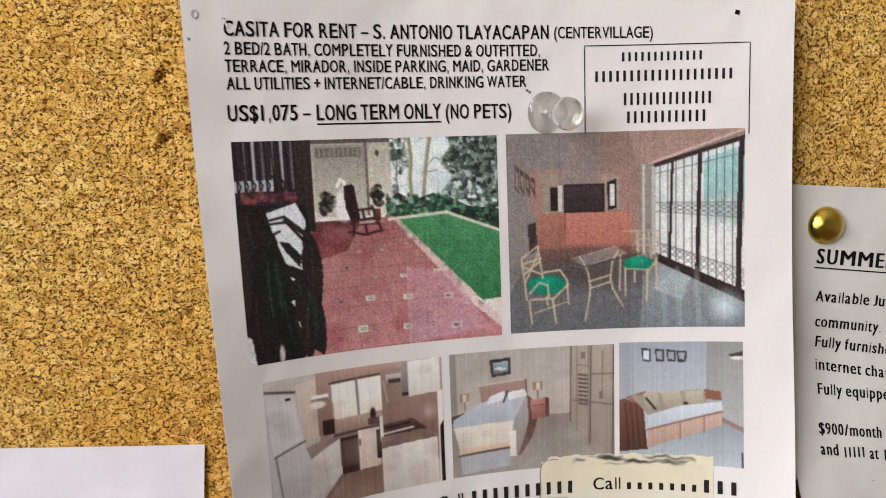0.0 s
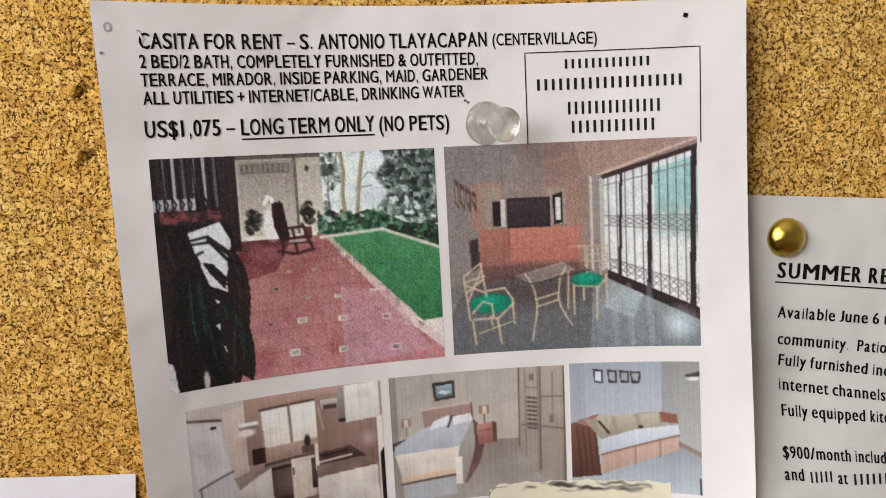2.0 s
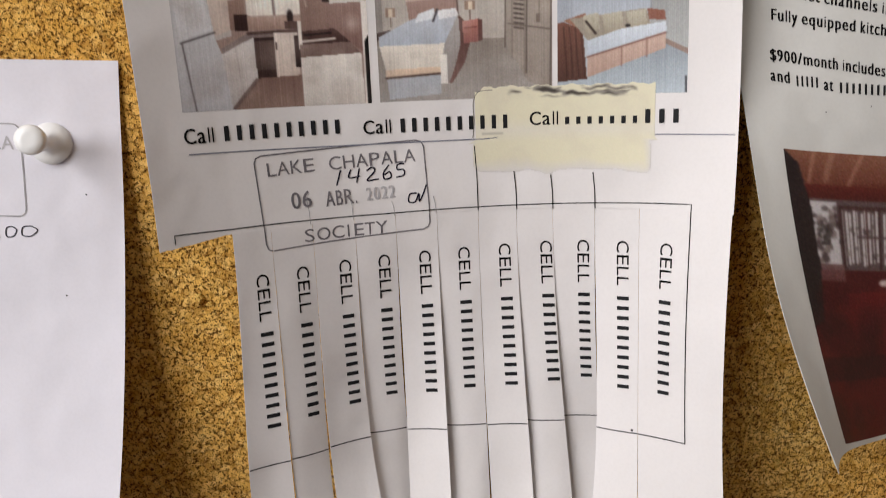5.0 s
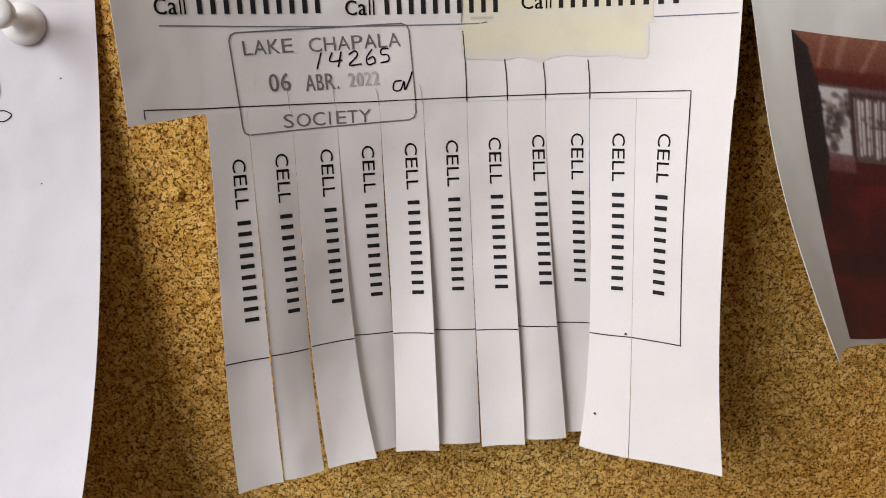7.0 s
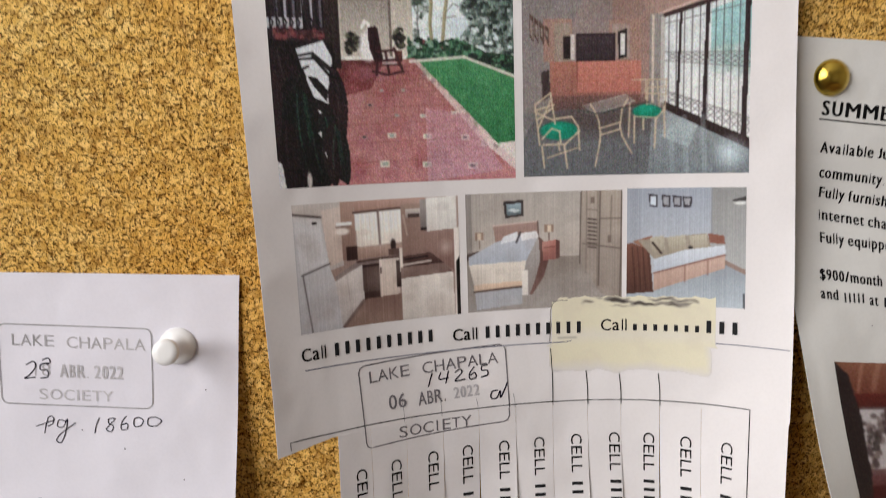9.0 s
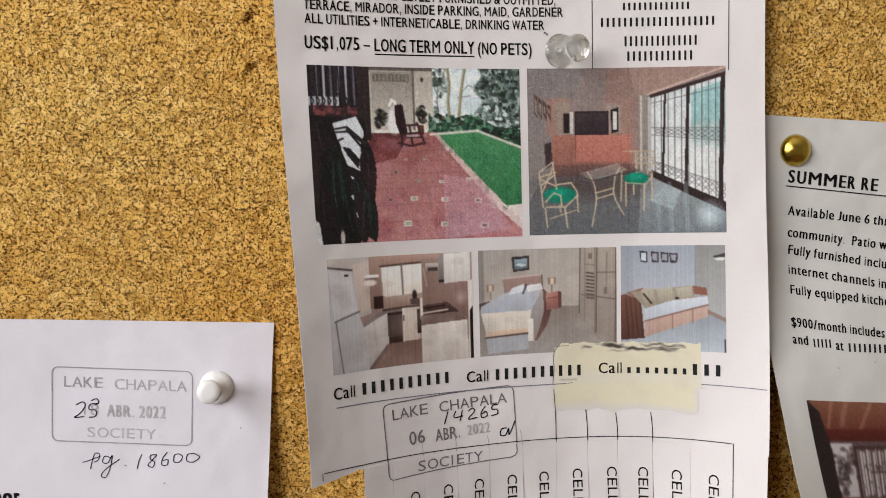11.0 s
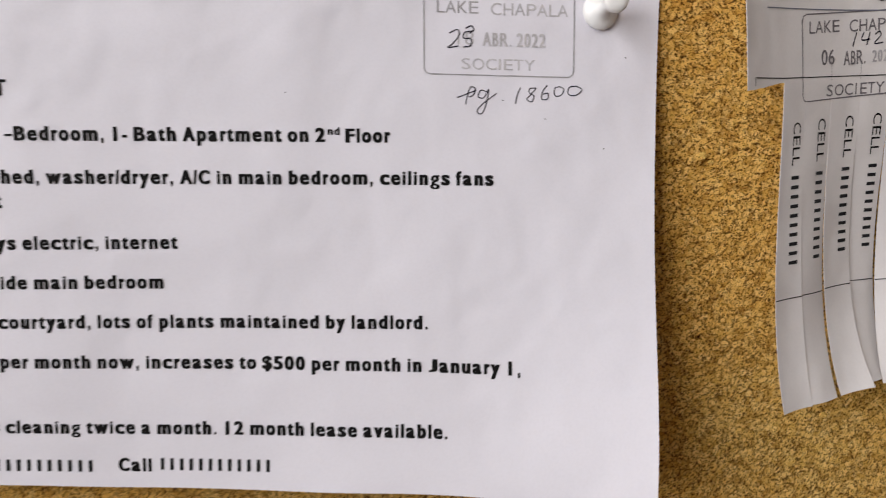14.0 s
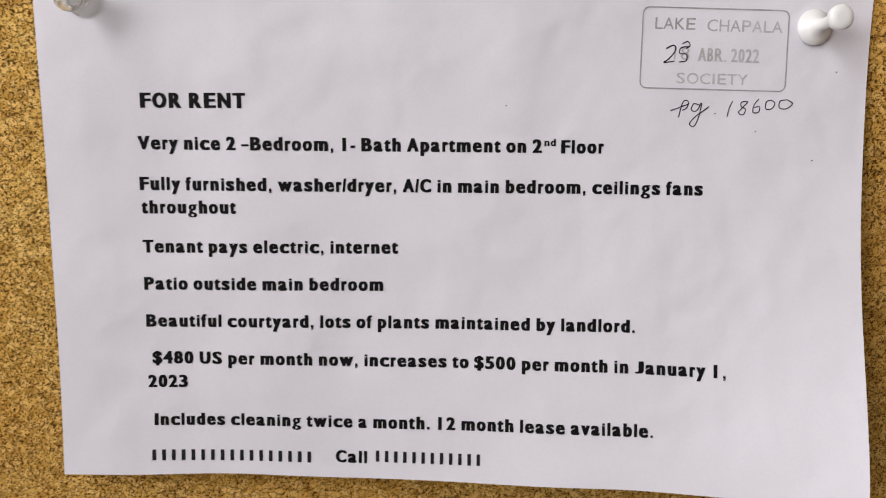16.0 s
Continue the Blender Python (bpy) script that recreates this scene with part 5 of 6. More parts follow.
def paint_kitchen(w, h):
    p = Canvas(w, h, (150, 128, 120))
    p.rect(0, 0, 1, 0.65, (172, 152, 144), (142, 116, 108))
    p.poly([(0.0, 0.0), (0.29, 0.0), (0.29, 0.50), (0.0, 0.60)], (184, 174, 170), (168, 156, 152))
    p.poly([(0.17, 0.06), (0.285, 0.04), (0.285, 0.46), (0.20, 0.50)], (200, 184, 176), (182, 162, 152))
    p.rect(0.285, 0.0, 0.365, 0.46, (170, 140, 128), (134, 106, 96))
    p.poly([(0.36, 0.0), (0.80, 0.0), (0.76, 0.08), (0.37, 0.09)], (178, 146, 134), (160, 126, 116))
    # window with white curtains
    p.poly([(0.365, 0.095), (0.645, 0.08), (0.645, 0.36), (0.40, 0.375), (0.375, 0.36)], (226, 220, 212), (214, 204, 196))
    for x in (0.40, 0.43, 0.455, 0.48, 0.54, 0.57, 0.60, 0.625):
        p.line([(x, 0.10), (x + 0.004, 0.36)], 0.006, (200, 188, 180), 0.5)
    p.line([(0.36, 0.095), (0.65, 0.078)], 0.012, (98, 74, 70))
    p.line([(0.508, 0.09), (0.512, 0.365)], 0.012, (120, 102, 98))
    p.line([(0.37, 0.375), (0.65, 0.36)], 0.010, (170, 146, 136), 0.8)
    p.rect(0.365, 0.375, 0.65, 0.455, (172, 144, 132), (150, 122, 112))
    # shelf, hood and wall cupboards
    p.rect(0.255, 0.165, 0.35, 0.19, (224, 216, 210))
    p.rect(0.25, 0.19, 0.34, 0.205, (128, 106, 98), None, 0.6)
    p.blob(0.29, 0.235, 0.04, 0.026, (214, 204, 198))
    p.rect(0.645, 0.05, 0.80, 0.48, (152, 126, 116), (136, 108, 100))
    p.rect(0.675, 0.09, 0.79, 0.16, (188, 178, 174), (150, 138, 134))
    p.rect(0.69, 0.13, 0.76, 0.165, (84, 68, 66))
    p.line([(0.66, 0.14), (0.68, 0.30)], 0.010, (180, 160, 150), 0.7)
    p.rect(0.765, 0.02, 0.80, 0.275, (150, 142, 140), (116, 106, 104))
    p.rect(0.765, 0.25, 0.80, 0.275, (60, 48, 48))
    p.poly([(0.80, 0.01), (0.985, 0.0), (0.985, 0.27), (0.80, 0.285)], (210, 206, 202), (192, 186, 182))
    p.poly([(0.79, 0.285), (0.97, 0.27), (0.965, 0.62), (0.84, 0.50), (0.79, 0.47)], (148, 120, 112), (126, 96, 90))
    p.blob(0.915, 0.42, 0.035, 0.05, (178, 156, 148), 0.7, 0.7)
    p.poly([(0.965, 0.27), (1.0, 0.26), (1.0, 1.0), (0.965, 1.0)], (206, 196, 190))
    p.poly([(0.975, 0.55), (1.0, 0.50), (1.0, 1.0), (0.975, 1.0)], (40, 32, 32))
    # worktop, oven front, cupboards
    p.rect(0.305, 0.36, 0.375, 0.47, (66, 44, 42))
    p.poly([(0.225, 0.585), (0.38, 0.475), (0.63, 0.455), (0.63, 0.49), (0.40, 0.51), (0.24, 0.62)], (128, 112, 110))
    p.line([(0.37, 0.485), (0.64, 0.465)], 0.014, (92, 70, 66))
    p.rect(0.385, 0.51, 0.50, 0.76, (98, 78, 74), (84, 66, 62))
    p.line([(0.388, 0.525), (0.50, 0.52)], 0.016, (64, 48, 46))
    p.poly([(0.38, 0.74), (0.50, 0.73), (0.50, 0.80), (0.38, 0.81)], (72, 52, 48))
    p.rect(0.50, 0.48, 0.625, 0.785, (202, 188, 180), (184, 166, 156))
    p.rect(0.505, 0.545, 0.514, 0.595, (80, 62, 60))
    p.rect(0.605, 0.50, 0.635, 0.72, (58, 42, 40))
    p.blob(0.592, 0.375, 0.016, 0.05, (50, 36, 36))
    p.rect(0.56, 0.405, 0.63, 0.455, (86, 62, 58))
    p.poly([(0.63, 0.475), (0.82, 0.455), (0.90, 0.55), (0.63, 0.565)], (98, 72, 68), (78, 56, 52))
    p.line([(0.64, 0.545), (0.82, 0.525)], 0.010, (190, 176, 168))
    p.line([(0.66, 0.50), (0.80, 0.485)], 0.008, (46, 34, 34))
    p.rect(0.628, 0.40, 0.648, 0.60, (206, 196, 188))
    p.poly([(0.63, 0.565), (0.90, 0.55), (0.955, 0.63), (0.63, 0.655)], (128, 104, 98), (116, 92, 86))
    p.poly([(0.63, 0.655), (0.955, 0.63), (0.965, 1.0), (0.63, 1.0)], (206, 198, 192), (182, 172, 166))
    # floor and the big white fridge
    p.poly([(0.40, 0.79), (0.63, 0.775), (0.63, 1.0), (0.25, 1.0)], (122, 94, 86), (140, 114, 104))
    p.poly([(0.23, 0.62), (0.395, 0.51), (0.40, 0.80), (0.27, 1.0), (0.16, 1.0)], (192, 184, 182), (168, 158, 156))
    p.line([(0.30, 0.58), (0.32, 0.90)], 0.006, (160, 148, 146), 0.7)
    p.line([(0.26, 1.0), (0.395, 0.80)], 0.018, (98, 76, 72), 0.8)
    p.poly([(0, 0.08), (0.165, 0.115), (0.205, 0.52), (0.23, 0.62), (0.26, 1.0), (0, 1.0)], (186, 182, 184), (170, 166, 170))
    p.poly([(0.01, 0.10), (0.15, 0.13), (0.19, 0.46), (0.03, 0.53)], (196, 192, 194), None, 0.6)
    p.line([(0.0, 0.075), (0.165, 0.11)], 0.012, (84, 72, 72))
    p.line([(0.035, 0.545), (0.205, 0.475)], 0.008, (100, 90, 92))
    p.line([(0.04, 0.55), (0.075, 1.0)], 0.007, (110, 100, 102))
    p.rect(0.115, 0.145, 0.14, 0.163, (60, 52, 54))
    p.scatter(0.0, 0.0, 1, 1, 60, 0.06, ((150, 126, 116), (206, 190, 180), (120, 96, 88)), 0.10)
    return p.finish(3, 14, 1, 1.22, (1.09, 1.09, 1.085), 0.05, 0.8)


def paint_bedroom(w, h):
    p = Canvas(w, h, (176, 166, 160))
    p.rect(0, 0, 1, 0.60, (162, 154, 148), (176, 166, 158))
    p.rect(0.0, 0.0, 0.04, 0.55, (140, 132, 128))
    p.poly([(0.0, 0.56), (0.73, 0.55), (0.86, 0.83), (1, 0.86), (1, 1), (0, 1)], (134, 124, 116), (150, 142, 138))
    # wardrobe with slatted doors
    p.poly([(0.74, 0.0), (1.0, 0.0), (1.0, 0.95), (0.86, 0.88), (0.735, 0.60)], (160, 148, 138), (138, 126, 118))
    for x in (0.74, 0.86, 0.995):
        p.line([(x, 0.0), (x - 0.01, 0.62 + (x - 0.74) * 1.6)], 0.007, (98, 86, 80))
    p.line([(0.86, 0.24), (1.0, 0.24)], 0.006, (104, 92, 86), 0.9)
    p.line([(0.75, 0.45), (1.0, 0.50)], 0.007, (104, 92, 86), 0.9)
    for k in range(8):
        p.line([(0.785, 0.24 + 0.034 * k), (0.835, 0.25 + 0.034 * k)], 0.010, (78, 66, 62), 0.85)
    p.line([(0.775, 0.0), (0.77, 0.70)], 0.005, (116, 104, 96), 0.8)
    p.line([(0.845, 0.0), (0.84, 0.84)], 0.005, (112, 100, 92), 0.8)
    p.line([(0.78, 0.16), (0.845, 0.17)], 0.005, (112, 100, 92), 0.8)
    p.line([(0.93, 0.05), (0.925, 0.44)], 0.006, (110, 98, 90), 0.8)
    p.rect(0.80, 0.06, 0.825, 0.11, (120, 106, 98))
    p.rect(0.905, 0.38, 0.93, 0.45, (120, 106, 98))
    # picture, headboard, lamps
    p.poly([(0.245, 0.075), (0.37, 0.065), (0.375, 0.20), (0.255, 0.215)], (62, 54, 54))
    p.poly([(0.262, 0.10), (0.358, 0.09), (0.36, 0.18), (0.268, 0.195)], (150, 168, 178), (92, 108, 116))
    p.poly([(0.265, 0.15), (0.30, 0.135), (0.36, 0.15), (0.32, 0.17)], (206, 212, 212), None, 0.8)
    p.poly([(0.175, 0.275), (0.46, 0.248), (0.468, 0.40), (0.195, 0.46)], (158, 132, 124), (146, 118, 110))
    p.line([(0.175, 0.275), (0.46, 0.248)], 0.008, (190, 170, 160))
    p.line([(0.462, 0.25), (0.468, 0.40)], 0.007, (96, 76, 72))
    for x, y in ((0.085, 0.36), (0.535, 0.315)):
        p.rect(x - 0.028, y - 0.035, x + 0.028, y + 0.03, (146, 122, 108))
        p.rect(x - 0.010, y - 0.03, x + 0.012, y + 0.03, (196, 178, 160))
        p.rect(x - 0.004, y + 0.03, x + 0.004, y + 0.10, (116, 96, 88))
    p.poly([(0.0, 0.50), (0.10, 0.475), (0.10, 0.51), (0.0, 0.56)], (84, 70, 66))
    # shadow beside the bed, red bedside cabinet
    p.poly([(0.47, 0.38), (0.50, 0.42), (0.53, 0.58), (0.50, 0.72), (0.42, 0.88), (0.40, 0.86), (0.46, 0.60)], (88, 58, 54), (120, 92, 86))
    p.poly([(0.49, 0.425), (0.58, 0.41), (0.58, 0.575), (0.495, 0.585)], (170, 116, 106), (138, 90, 84))
    p.poly([(0.58, 0.41), (0.605, 0.42), (0.605, 0.56), (0.58, 0.575)], (104, 70, 66))
    p.line([(0.50, 0.475), (0.57, 0.468)], 0.006, (120, 72, 68))
    # bed
    p.poly([(0.015, 0.53), (0.18, 0.42), (0.33, 0.354), (0.466, 0.38), (0.385, 0.59), (0.015, 0.60)], (176, 178, 186), (162, 166, 176))
    p.poly([(0.24, 0.37), (0.33, 0.33), (0.345, 0.40), (0.22, 0.43)], (200, 200, 204))
    p.poly([(0.35, 0.345), (0.455, 0.33), (0.47, 0.385), (0.36, 0.41)], (206, 204, 206))
    p.line([(0.35, 0.34), (0.325, 0.42)], 0.012, (70, 62, 66), 0.85)
    p.poly([(0.385, 0.585), (0.466, 0.375), (0.478, 0.58), (0.445, 0.74), (0.41, 0.86), (0.365, 0.875), (0.36, 0.74)], (158, 152, 150), (138, 128, 124))
    p.poly([(0.015, 0.595), (0.385, 0.58), (0.362, 0.76), (0.045, 0.775)], (206, 196, 186), (196, 186, 176))
    p.poly([(0.045, 0.765), (0.36, 0.75), (0.357, 0.80), (0.045, 0.82)], (206, 180, 158), (186, 160, 140))
    p.line([(0.045, 0.825), (0.357, 0.80)], 0.010, (88, 70, 66))
    p.rect(0.357, 0.66, 0.395, 0.875, (210, 202, 194), (196, 188, 182))
    p.poly([(0.05, 0.835), (0.355, 0.81), (0.36, 0.95), (0.06, 0.98)], (164, 166, 174), None, 0.8)
    p.scatter(0.0, 0.0, 1, 1, 50, 0.06, ((150, 136, 128), (196, 186, 178), (120, 106, 100)), 0.10)
    return p.finish(3, 14, 1, 1.2, (1.085, 1.09, 1.09), 0.05, 0.85)


def paint_sofa(w, h):
    p = Canvas(w, h, (168, 168, 174))
    p.rect(0, 0, 0.72, 0.60, (148, 150, 160), (170, 170, 176))
    p.rect(0.715, 0, 1, 0.72, (140, 136, 134), (160, 156, 154))
    p.rect(0.71, 0.0, 0.72, 0.45, (140, 138, 142))
    p.rect(0.0, 0.0, 0.12, 0.5, (140, 140, 148), None, 0.4)
    for k, x in enumerate((0.185, 0.295, 0.388, 0.472)):
        p.poly([(x, 0.05 + 0.008 * k), (x + 0.08, 0.06 + 0.006 * k), (x + 0.078, 0.165), (x + 0.012, 0.155 + 0.004 * k)], (72, 66, 72))
        p.poly([(x + 0.016, 0.07 + 0.008 * k), (x + 0.066, 0.075 + 0.006 * k), (x + 0.064, 0.148), (x + 0.02, 0.143)], (188, 192, 200) if k == 0 else (150, 146, 150))
    p.poly([(0.88, 0.105), (1.0, 0.075), (1.0, 0.11), (0.91, 0.125)], (74, 68, 68))
    p.blob(0.95, 0.13, 0.05, 0.015, (220, 216, 210), 0.7)
    # floor
    p.poly([(0, 0.90), (0.24, 0.86), (0.84, 0.62), (1.0, 0.70), (1.0, 1.0), (0, 1.0)], (136, 138, 144), (162, 166, 172))
    p.poly([(0.83, 0.60), (1.0, 0.68), (1.0, 0.72), (0.83, 0.64)], (140, 116, 106))
    # day bed
    p.poly([(0.0, 0.47), (0.05, 0.46), (0.20, 0.52), (0.235, 0.88), (0.0, 0.90)], (124, 84, 72), (92, 62, 54))
    p.poly([(0.05, 0.45), (0.22, 0.40), (0.24, 0.50), (0.20, 0.53)], (150, 106, 88))
    for k in range(4):
        p.line([(0.05 + 0.045 * k, 0.50), (0.08 + 0.045 * k, 0.86)], 0.010, (74, 50, 44), 0.6)
    p.poly([(0.69, 0.38), (0.82, 0.40), (0.83, 0.47), (0.70, 0.46)], (140, 92, 78))
    p.poly([(0.10, 0.44), (0.68, 0.38), (0.72, 0.50), (0.24, 0.60)], (150, 136, 122))
    for x0, x1, y in ((0.20, 0.33, 0.40), (0.345, 0.51, 0.395), (0.53, 0.69, 0.385)):
        p.poly([(x0, y + 0.02), (x1 - 0.01, y), (x1, y + 0.12), (x0 + 0.03, y + 0.16)], (176, 164, 146), (150, 136, 120))
    p.line([(0.225, 0.46), (0.30, 0.55)], 0.016, (70, 56, 52))
    p.blob(0.545, 0.50, 0.02, 0.012, (62, 52, 52))
    p.poly([(0.235, 0.60), (0.50, 0.52), (0.83, 0.48), (0.84, 0.55), (0.60, 0.61), (0.25, 0.71)], (188, 188, 194), (166, 168, 176))
    p.poly([(0.235, 0.72), (0.83, 0.55), (0.83, 0.67), (0.24, 0.87)], (186, 154, 140), (166, 134, 120))
    p.line([(0.235, 0.72), (0.83, 0.56)], 0.012, (132, 96, 86))
    for x, y in ((0.50, 0.71), (0.69, 0.65)):
        p.line([(x, y - 0.06), (x, y + 0.08)], 0.008, (140, 104, 92))
    p.line([(0.985, 0.88), (0.99, 1.0)], 0.012, (60, 56, 60))
    return p.finish(3, 14, 1, 1.2, (1.06, 1.095, 1.115), 0.05, 0.8)


def paint_red_room(w, h):
    p = Canvas(w, h, (66, 14, 14))
    p.rect(0, 0, 1, 0.24, (112, 62, 46), (84, 30, 22))
    p.poly([(0.0, 0.0), (0.5, 0.0), (0.5, 0.08), (0.0, 0.14)], (140, 98, 78), (104, 54, 42), 0.7)
    p.line([(0.16, 0.0), (0.13, 0.10)], 0.02, (168, 128, 106), 0.4)
    for x0, x1 in ((0.10, 0.07), (0.26, 0.20), (0.42, 0.36)):
        p.line([(x0, 0.0), (x1, 0.13)], 0.012, (176, 132, 112), 0.45)
    p.rect(0.06, 0.12, 0.62, 0.175, (92, 34, 26), (74, 24, 20))
    p.rect(0.0, 0.22, 0.60, 0.48, (70, 40, 40))
    p.rect(0.07, 0.17, 0.62, 0.42, (92, 74, 74))
    p.rect(0.07, 0.18, 0.16, 0.40, (196, 190, 192))
    p.scatter(0.07, 0.20, 0.17, 0.42, 36, 0.010, ((84, 70, 70), (120, 104, 100), (60, 44, 44)), 0.8)
    for k in range(30):
        x = 0.175 + 0.0135 * k
        p.rect(x, 0.205 + 0.004 * (k % 3), x + (0.008 if k % 4 else 0.005), 0.405 - 0.004 * (k % 5), (206, 200, 200))
    p.rect(0.165, 0.19, 0.62, 0.205, (70, 44, 42))
    p.scatter(0.18, 0.24, 0.58, 0.40, 70, 0.006, ((96, 84, 80), (60, 46, 46), (140, 128, 124)), 0.75)
    p.scatter(0.085, 0.27, 0.13, 0.33, 22, 0.007, ((52, 44, 44), (84, 74, 72)), 0.9)
    for x in (0.172, 0.31, 0.385):
        p.line([(x, 0.20), (x, 0.41)], 0.010, (58, 34, 34))
    p.line([(0.23, 0.30), (0.56, 0.305)], 0.006, (84, 66, 66))
    p.rect(0.26, 0.20, 0.268, 0.41, (80, 52, 50))
    p.rect(0.44, 0.19, 0.47, 0.44, (76, 24, 22))
    p.poly([(0.44, 0.30), (0.49, 0.28), (0.49, 0.44), (0.44, 0.44)], (40, 70, 62))
    p.rect(0, 0.42, 1, 1, (72, 18, 18), (86, 10, 12))
    p.rect(0.07, 0.40, 0.17, 0.46, (120, 84, 84), None, 0.7)
    p.blob(0.32, 0.465, 0.022, 0.012, (206, 190, 186))
    p.poly([(0.17, 0.50), (0.60, 0.48), (0.60, 0.70), (0.16, 0.72)], (96, 20, 20), (72, 12, 14))
    p.poly([(0.0, 0.0), (0.045, 0.05), (0.07, 0.20), (0.075, 0.42), (0.05, 0.60), (0.0, 0.62)], (38, 26, 26))
    p.scatter(0.0, 0.5, 1, 1, 90, 0.05, ((60, 8, 10), (100, 22, 20), (48, 10, 12)), 0.35)
    p.rect(0, 0.72, 0.5, 0.80, (46, 10, 12), None, 0.6)
    return p.finish(5, 3, 2)


def paint_tape(w, h):
    """Pale yellow glue that thins out into the paper's own white, its upper border torn and grimy."""
    white, glue = (209, 205, 207), (219, 213, 186)
    p = Canvas(w, h, white)
    f = p.cloud(7, 4, 3)
    low = np.clip((0.97 - 0.16 * f - p.y) / 0.16, 0, 1)
    side = np.clip((p.x - 0.03) / 0.02, 0, 1) * np.clip((0.975 - p.x) / 0.03, 0, 1)
    upper = np.clip((0.57 - p.y) / 0.03, 0, 1)
    keep = np.maximum(upper, low * side * np.clip((0.99 - 0.05 * f - p.x) / 0.05, 0, 1))
    p.lay(keep, glue, 0.92)
    p.lay(upper * np.clip(1 - abs(p.y - 0.44) / 0.12, 0, 1), (215, 210, 200), 0.7)
    p.lay(low * side * np.clip((f - 0.5) / 0.2, 0, 1), (209, 201, 182), 0.45)
    p.rect(0.05, 0.455, 0.20, 0.475, (150, 146, 138), None, 0.5)
    torn = p.cloud(9, 34, 3)
    band = np.clip((0.12 - p.y) / 0.02, 0, 1) * np.clip((p.x - 0.22) / 0.06, 0, 1) * np.clip((0.90 - p.x) / 0.05, 0, 1) * (p.y > 0.012)
    p.lay(band * np.clip((torn - 0.47) / 0.07, 0, 1), (128, 122, 116), 0.9)
    p.lay(band * np.clip((torn - 0.58) / 0.06, 0, 1), (58, 52, 48), 0.9)
    return p.finish(1, 0, 1), keep


CRUMBS = ((-45.4, 1504.6, 1.7), (-48.6, 1505.2, 0.9), (-46.0, 1502.6, 0.8), (-45.6, 1517.0, 0.9), (-24.6, 1380.8, 1.2), (-22.4, 1379.0, 0.8), (14.9, 1305.7, 1.1), (-27.0, 1352.0, 0.9), (121.0, 1332.0, 1.0), (-60.0, 1460.0, 0.8), (110.0, 1320.0, 0.9))

SL = for_rent_notice()
SF = casita_flyer()
SS = summer_leaflet()


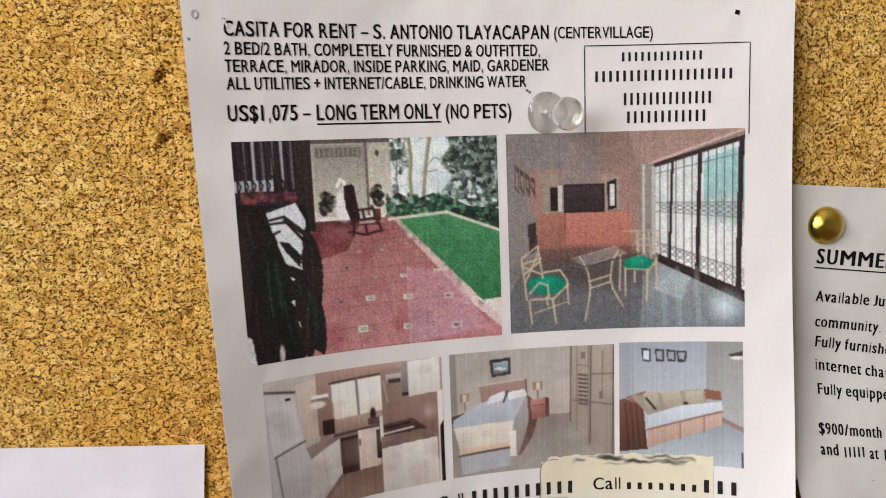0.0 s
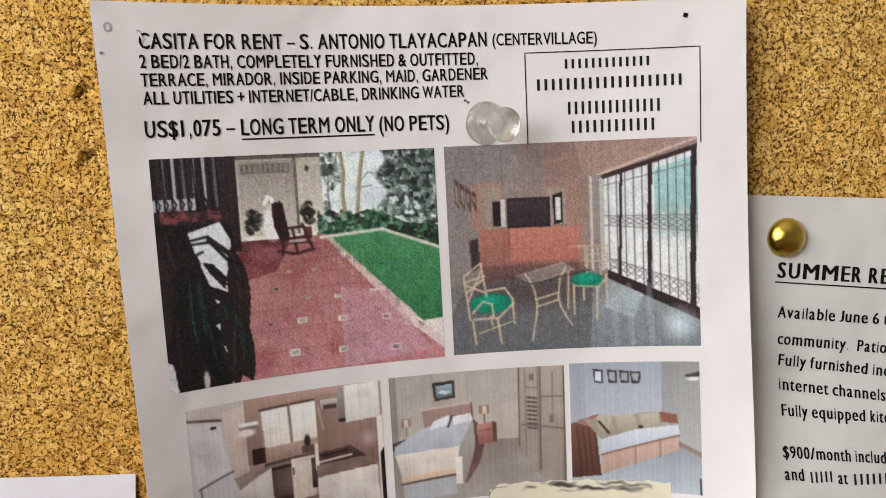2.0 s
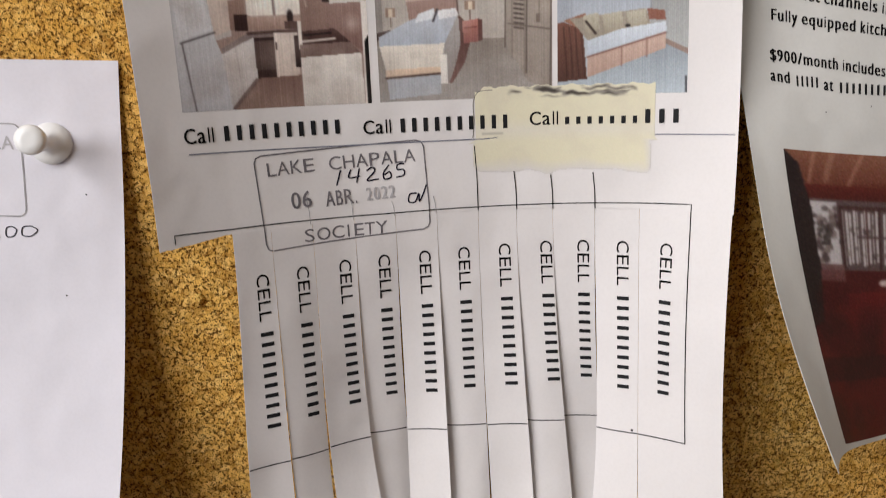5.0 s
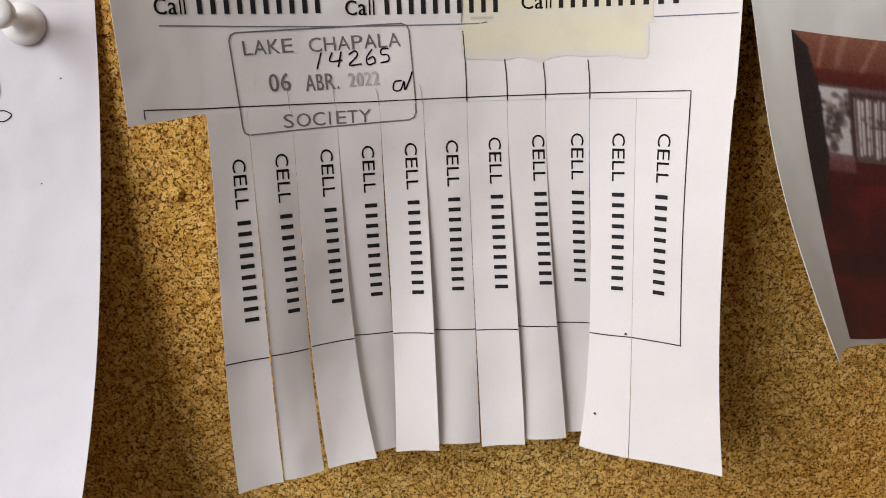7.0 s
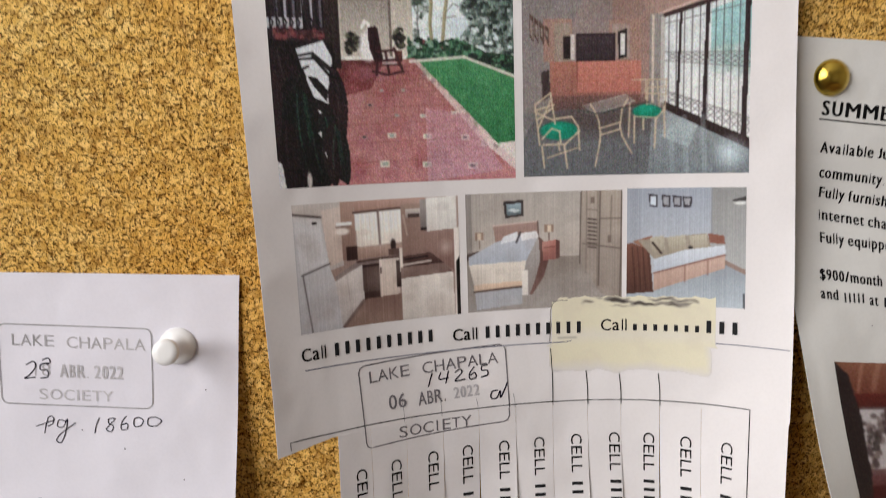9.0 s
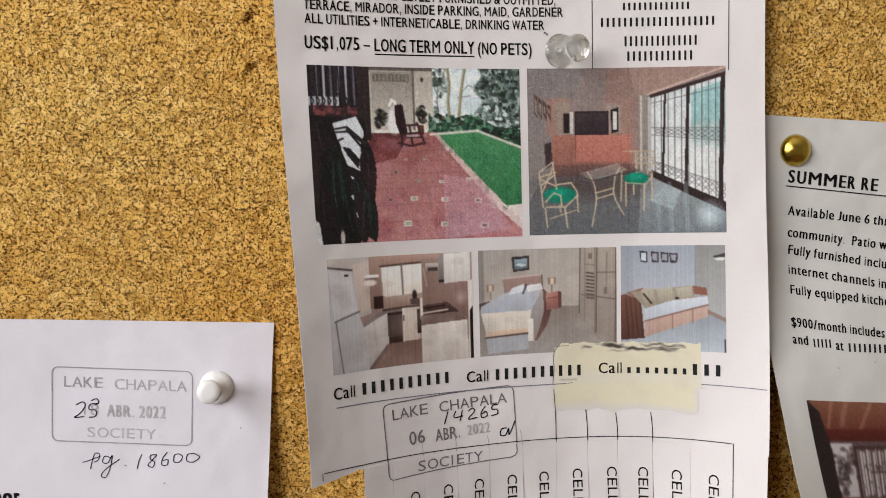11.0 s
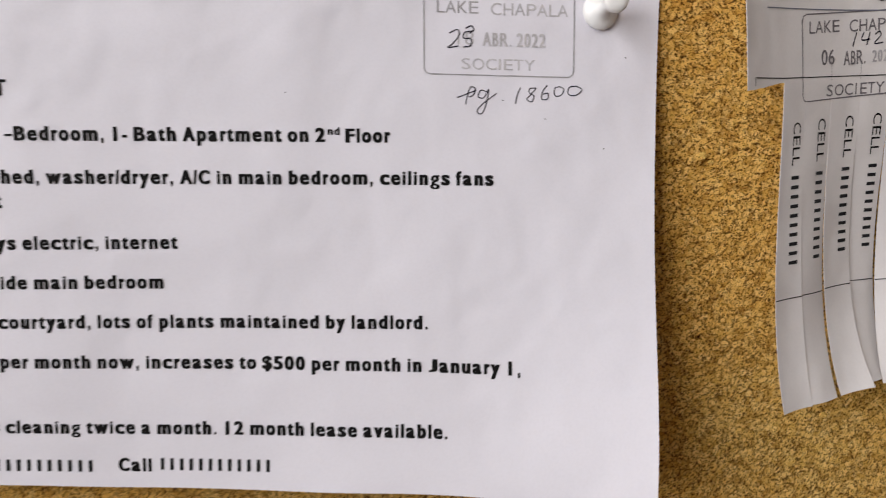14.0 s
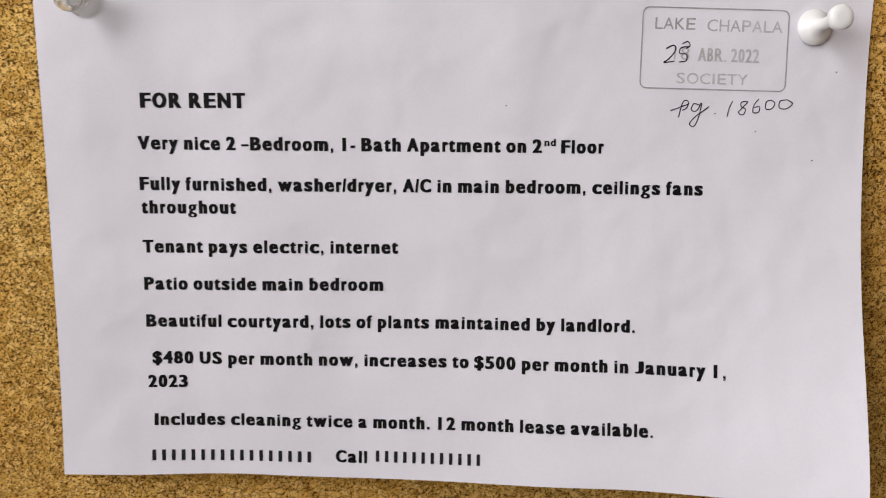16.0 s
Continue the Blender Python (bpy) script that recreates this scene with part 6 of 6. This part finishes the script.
# ---- pins ----
def push_pin(name, label, material, foot, lean, slim=1.0, tall=1.0):
    """A push pin: flanged foot, waist and flat-topped head, with its steel point in the cork."""
    pin = empty(name, label, "push pin", "push pins")
    body = lathe([(0, 0.0), (4.3, 0.0), (4.6, 0.35), (4.5, 0.8), (3.4, 1.3), (2.3, 2.0), (1.75, 3.0), (1.6, 5.2), (1.8, 6.9), (2.6, 8.1), (3.35, 8.8), (3.55, 9.5), (3.5, 10.2), (3.1, 10.65), (1.4, 10.8), (0, 10.65)])
    for v in body.verts:
        high = min(1.0, max(0.0, (v.co.z - 0.9) / 1.6))
        v.co.x *= 1 + (slim - 1) * high
        v.co.y *= 1 + (slim - 1) * high
        v.co.z *= 1 + (tall - 1) * high
    part("grip", body, material, pin)
    tip = lathe([(0, -7.5), (0.25, -6.5), (0.5, -5.0), (0.5, 0.0), (0.5, 2.6), (0, 2.7)], 14)
    part("steel_point", tip, STEEL, pin, "thin steel point")
    pin.matrix_world = Matrix.Translation(Vector(foot) * MM) @ Euler((radians(90), 0, 0)).to_matrix().to_4x4() @ Euler([radians(a) for a in lean]).to_matrix().to_4x4() @ Matrix.Diagonal((MM, MM, MM, 1))
    return pin


def on(sheet, u, v, off=0.0):
    return tuple(float(c) / MM for c in sheet.at(np.array(float(u)), np.array(float(v)), off))


push_pin("push_pin", "clear plastic push pin leaning in the flyer's top", CLEAR, on(SF, 69.3, -4.8, 0.1), (4, 17, 0))
push_pin("push_pin", "white plastic push pin in the notice's upper corner", WHITE_PLASTIC, on(SL, 199.8, 18.0, 0.1), (-9, 4, 0), 0.88, 1.2)
push_pin("push_pin", "clear plastic push pin in the notice's far corner", CLEAR, on(SL, 13.4, 11.6, 0.1), (2, 3, 0))

tack = empty("thumb_tack", "shiny domed brass thumb tack in the leaflet's corner", "thumb tack")
dome = lathe([(0, 2.75), (1.0, 2.66), (2.0, 2.35), (2.9, 1.8), (3.6, 1.1), (4.0, 0.45), (4.12, 0.12), (4.05, 0.0), (3.8, 0.05), (0, 0.3)], 48)
for v in dome.verts:
    v.co *= 1.09
part("dome", dome, BRASS, tack)
part("point", lathe([(0, -8), (0.45, -6), (0.5, 0.4), (0, 0.5)], 12), STEEL, tack, "thin steel point")
tack.matrix_world = Matrix.Translation(Vector(on(SS, 10.2, 9.3, 0.1)) * MM) @ Euler((radians(90), 0, 0)).to_matrix().to_4x4() @ Matrix.Diagonal((MM, MM, MM, 1))


# ---- crumbs and torn spots in the cork ----
def crumb(place, size, seed):
    bm = bmesh.new()
    bmesh.ops.create_icosphere(bm, subdivisions=3, radius=1)
    for v in bm.verts:
        v.co *= 0.8 + 0.55 * noise.noise(v.co * 1.4 + Vector((seed * 3.1, 0, 0))) + 0.25 * noise.noise(v.co * 4 + Vector((0, seed, 0)))
    ob = part("cork_crumb", bm, CRUMB, None)
    ob.matrix_world = Matrix.Translation((place[0] * MM, -0.0003, place[1] * MM)) @ Matrix.Diagonal((size * MM, size * MM, size * 0.8 * MM, 1))
    tagged(ob, "pale loose cork crumb standing out of the board", "cork crumb", "cork crumbs")


for k, (x, z, r) in enumerate(CRUMBS):
    crumb((x, z), r, k)
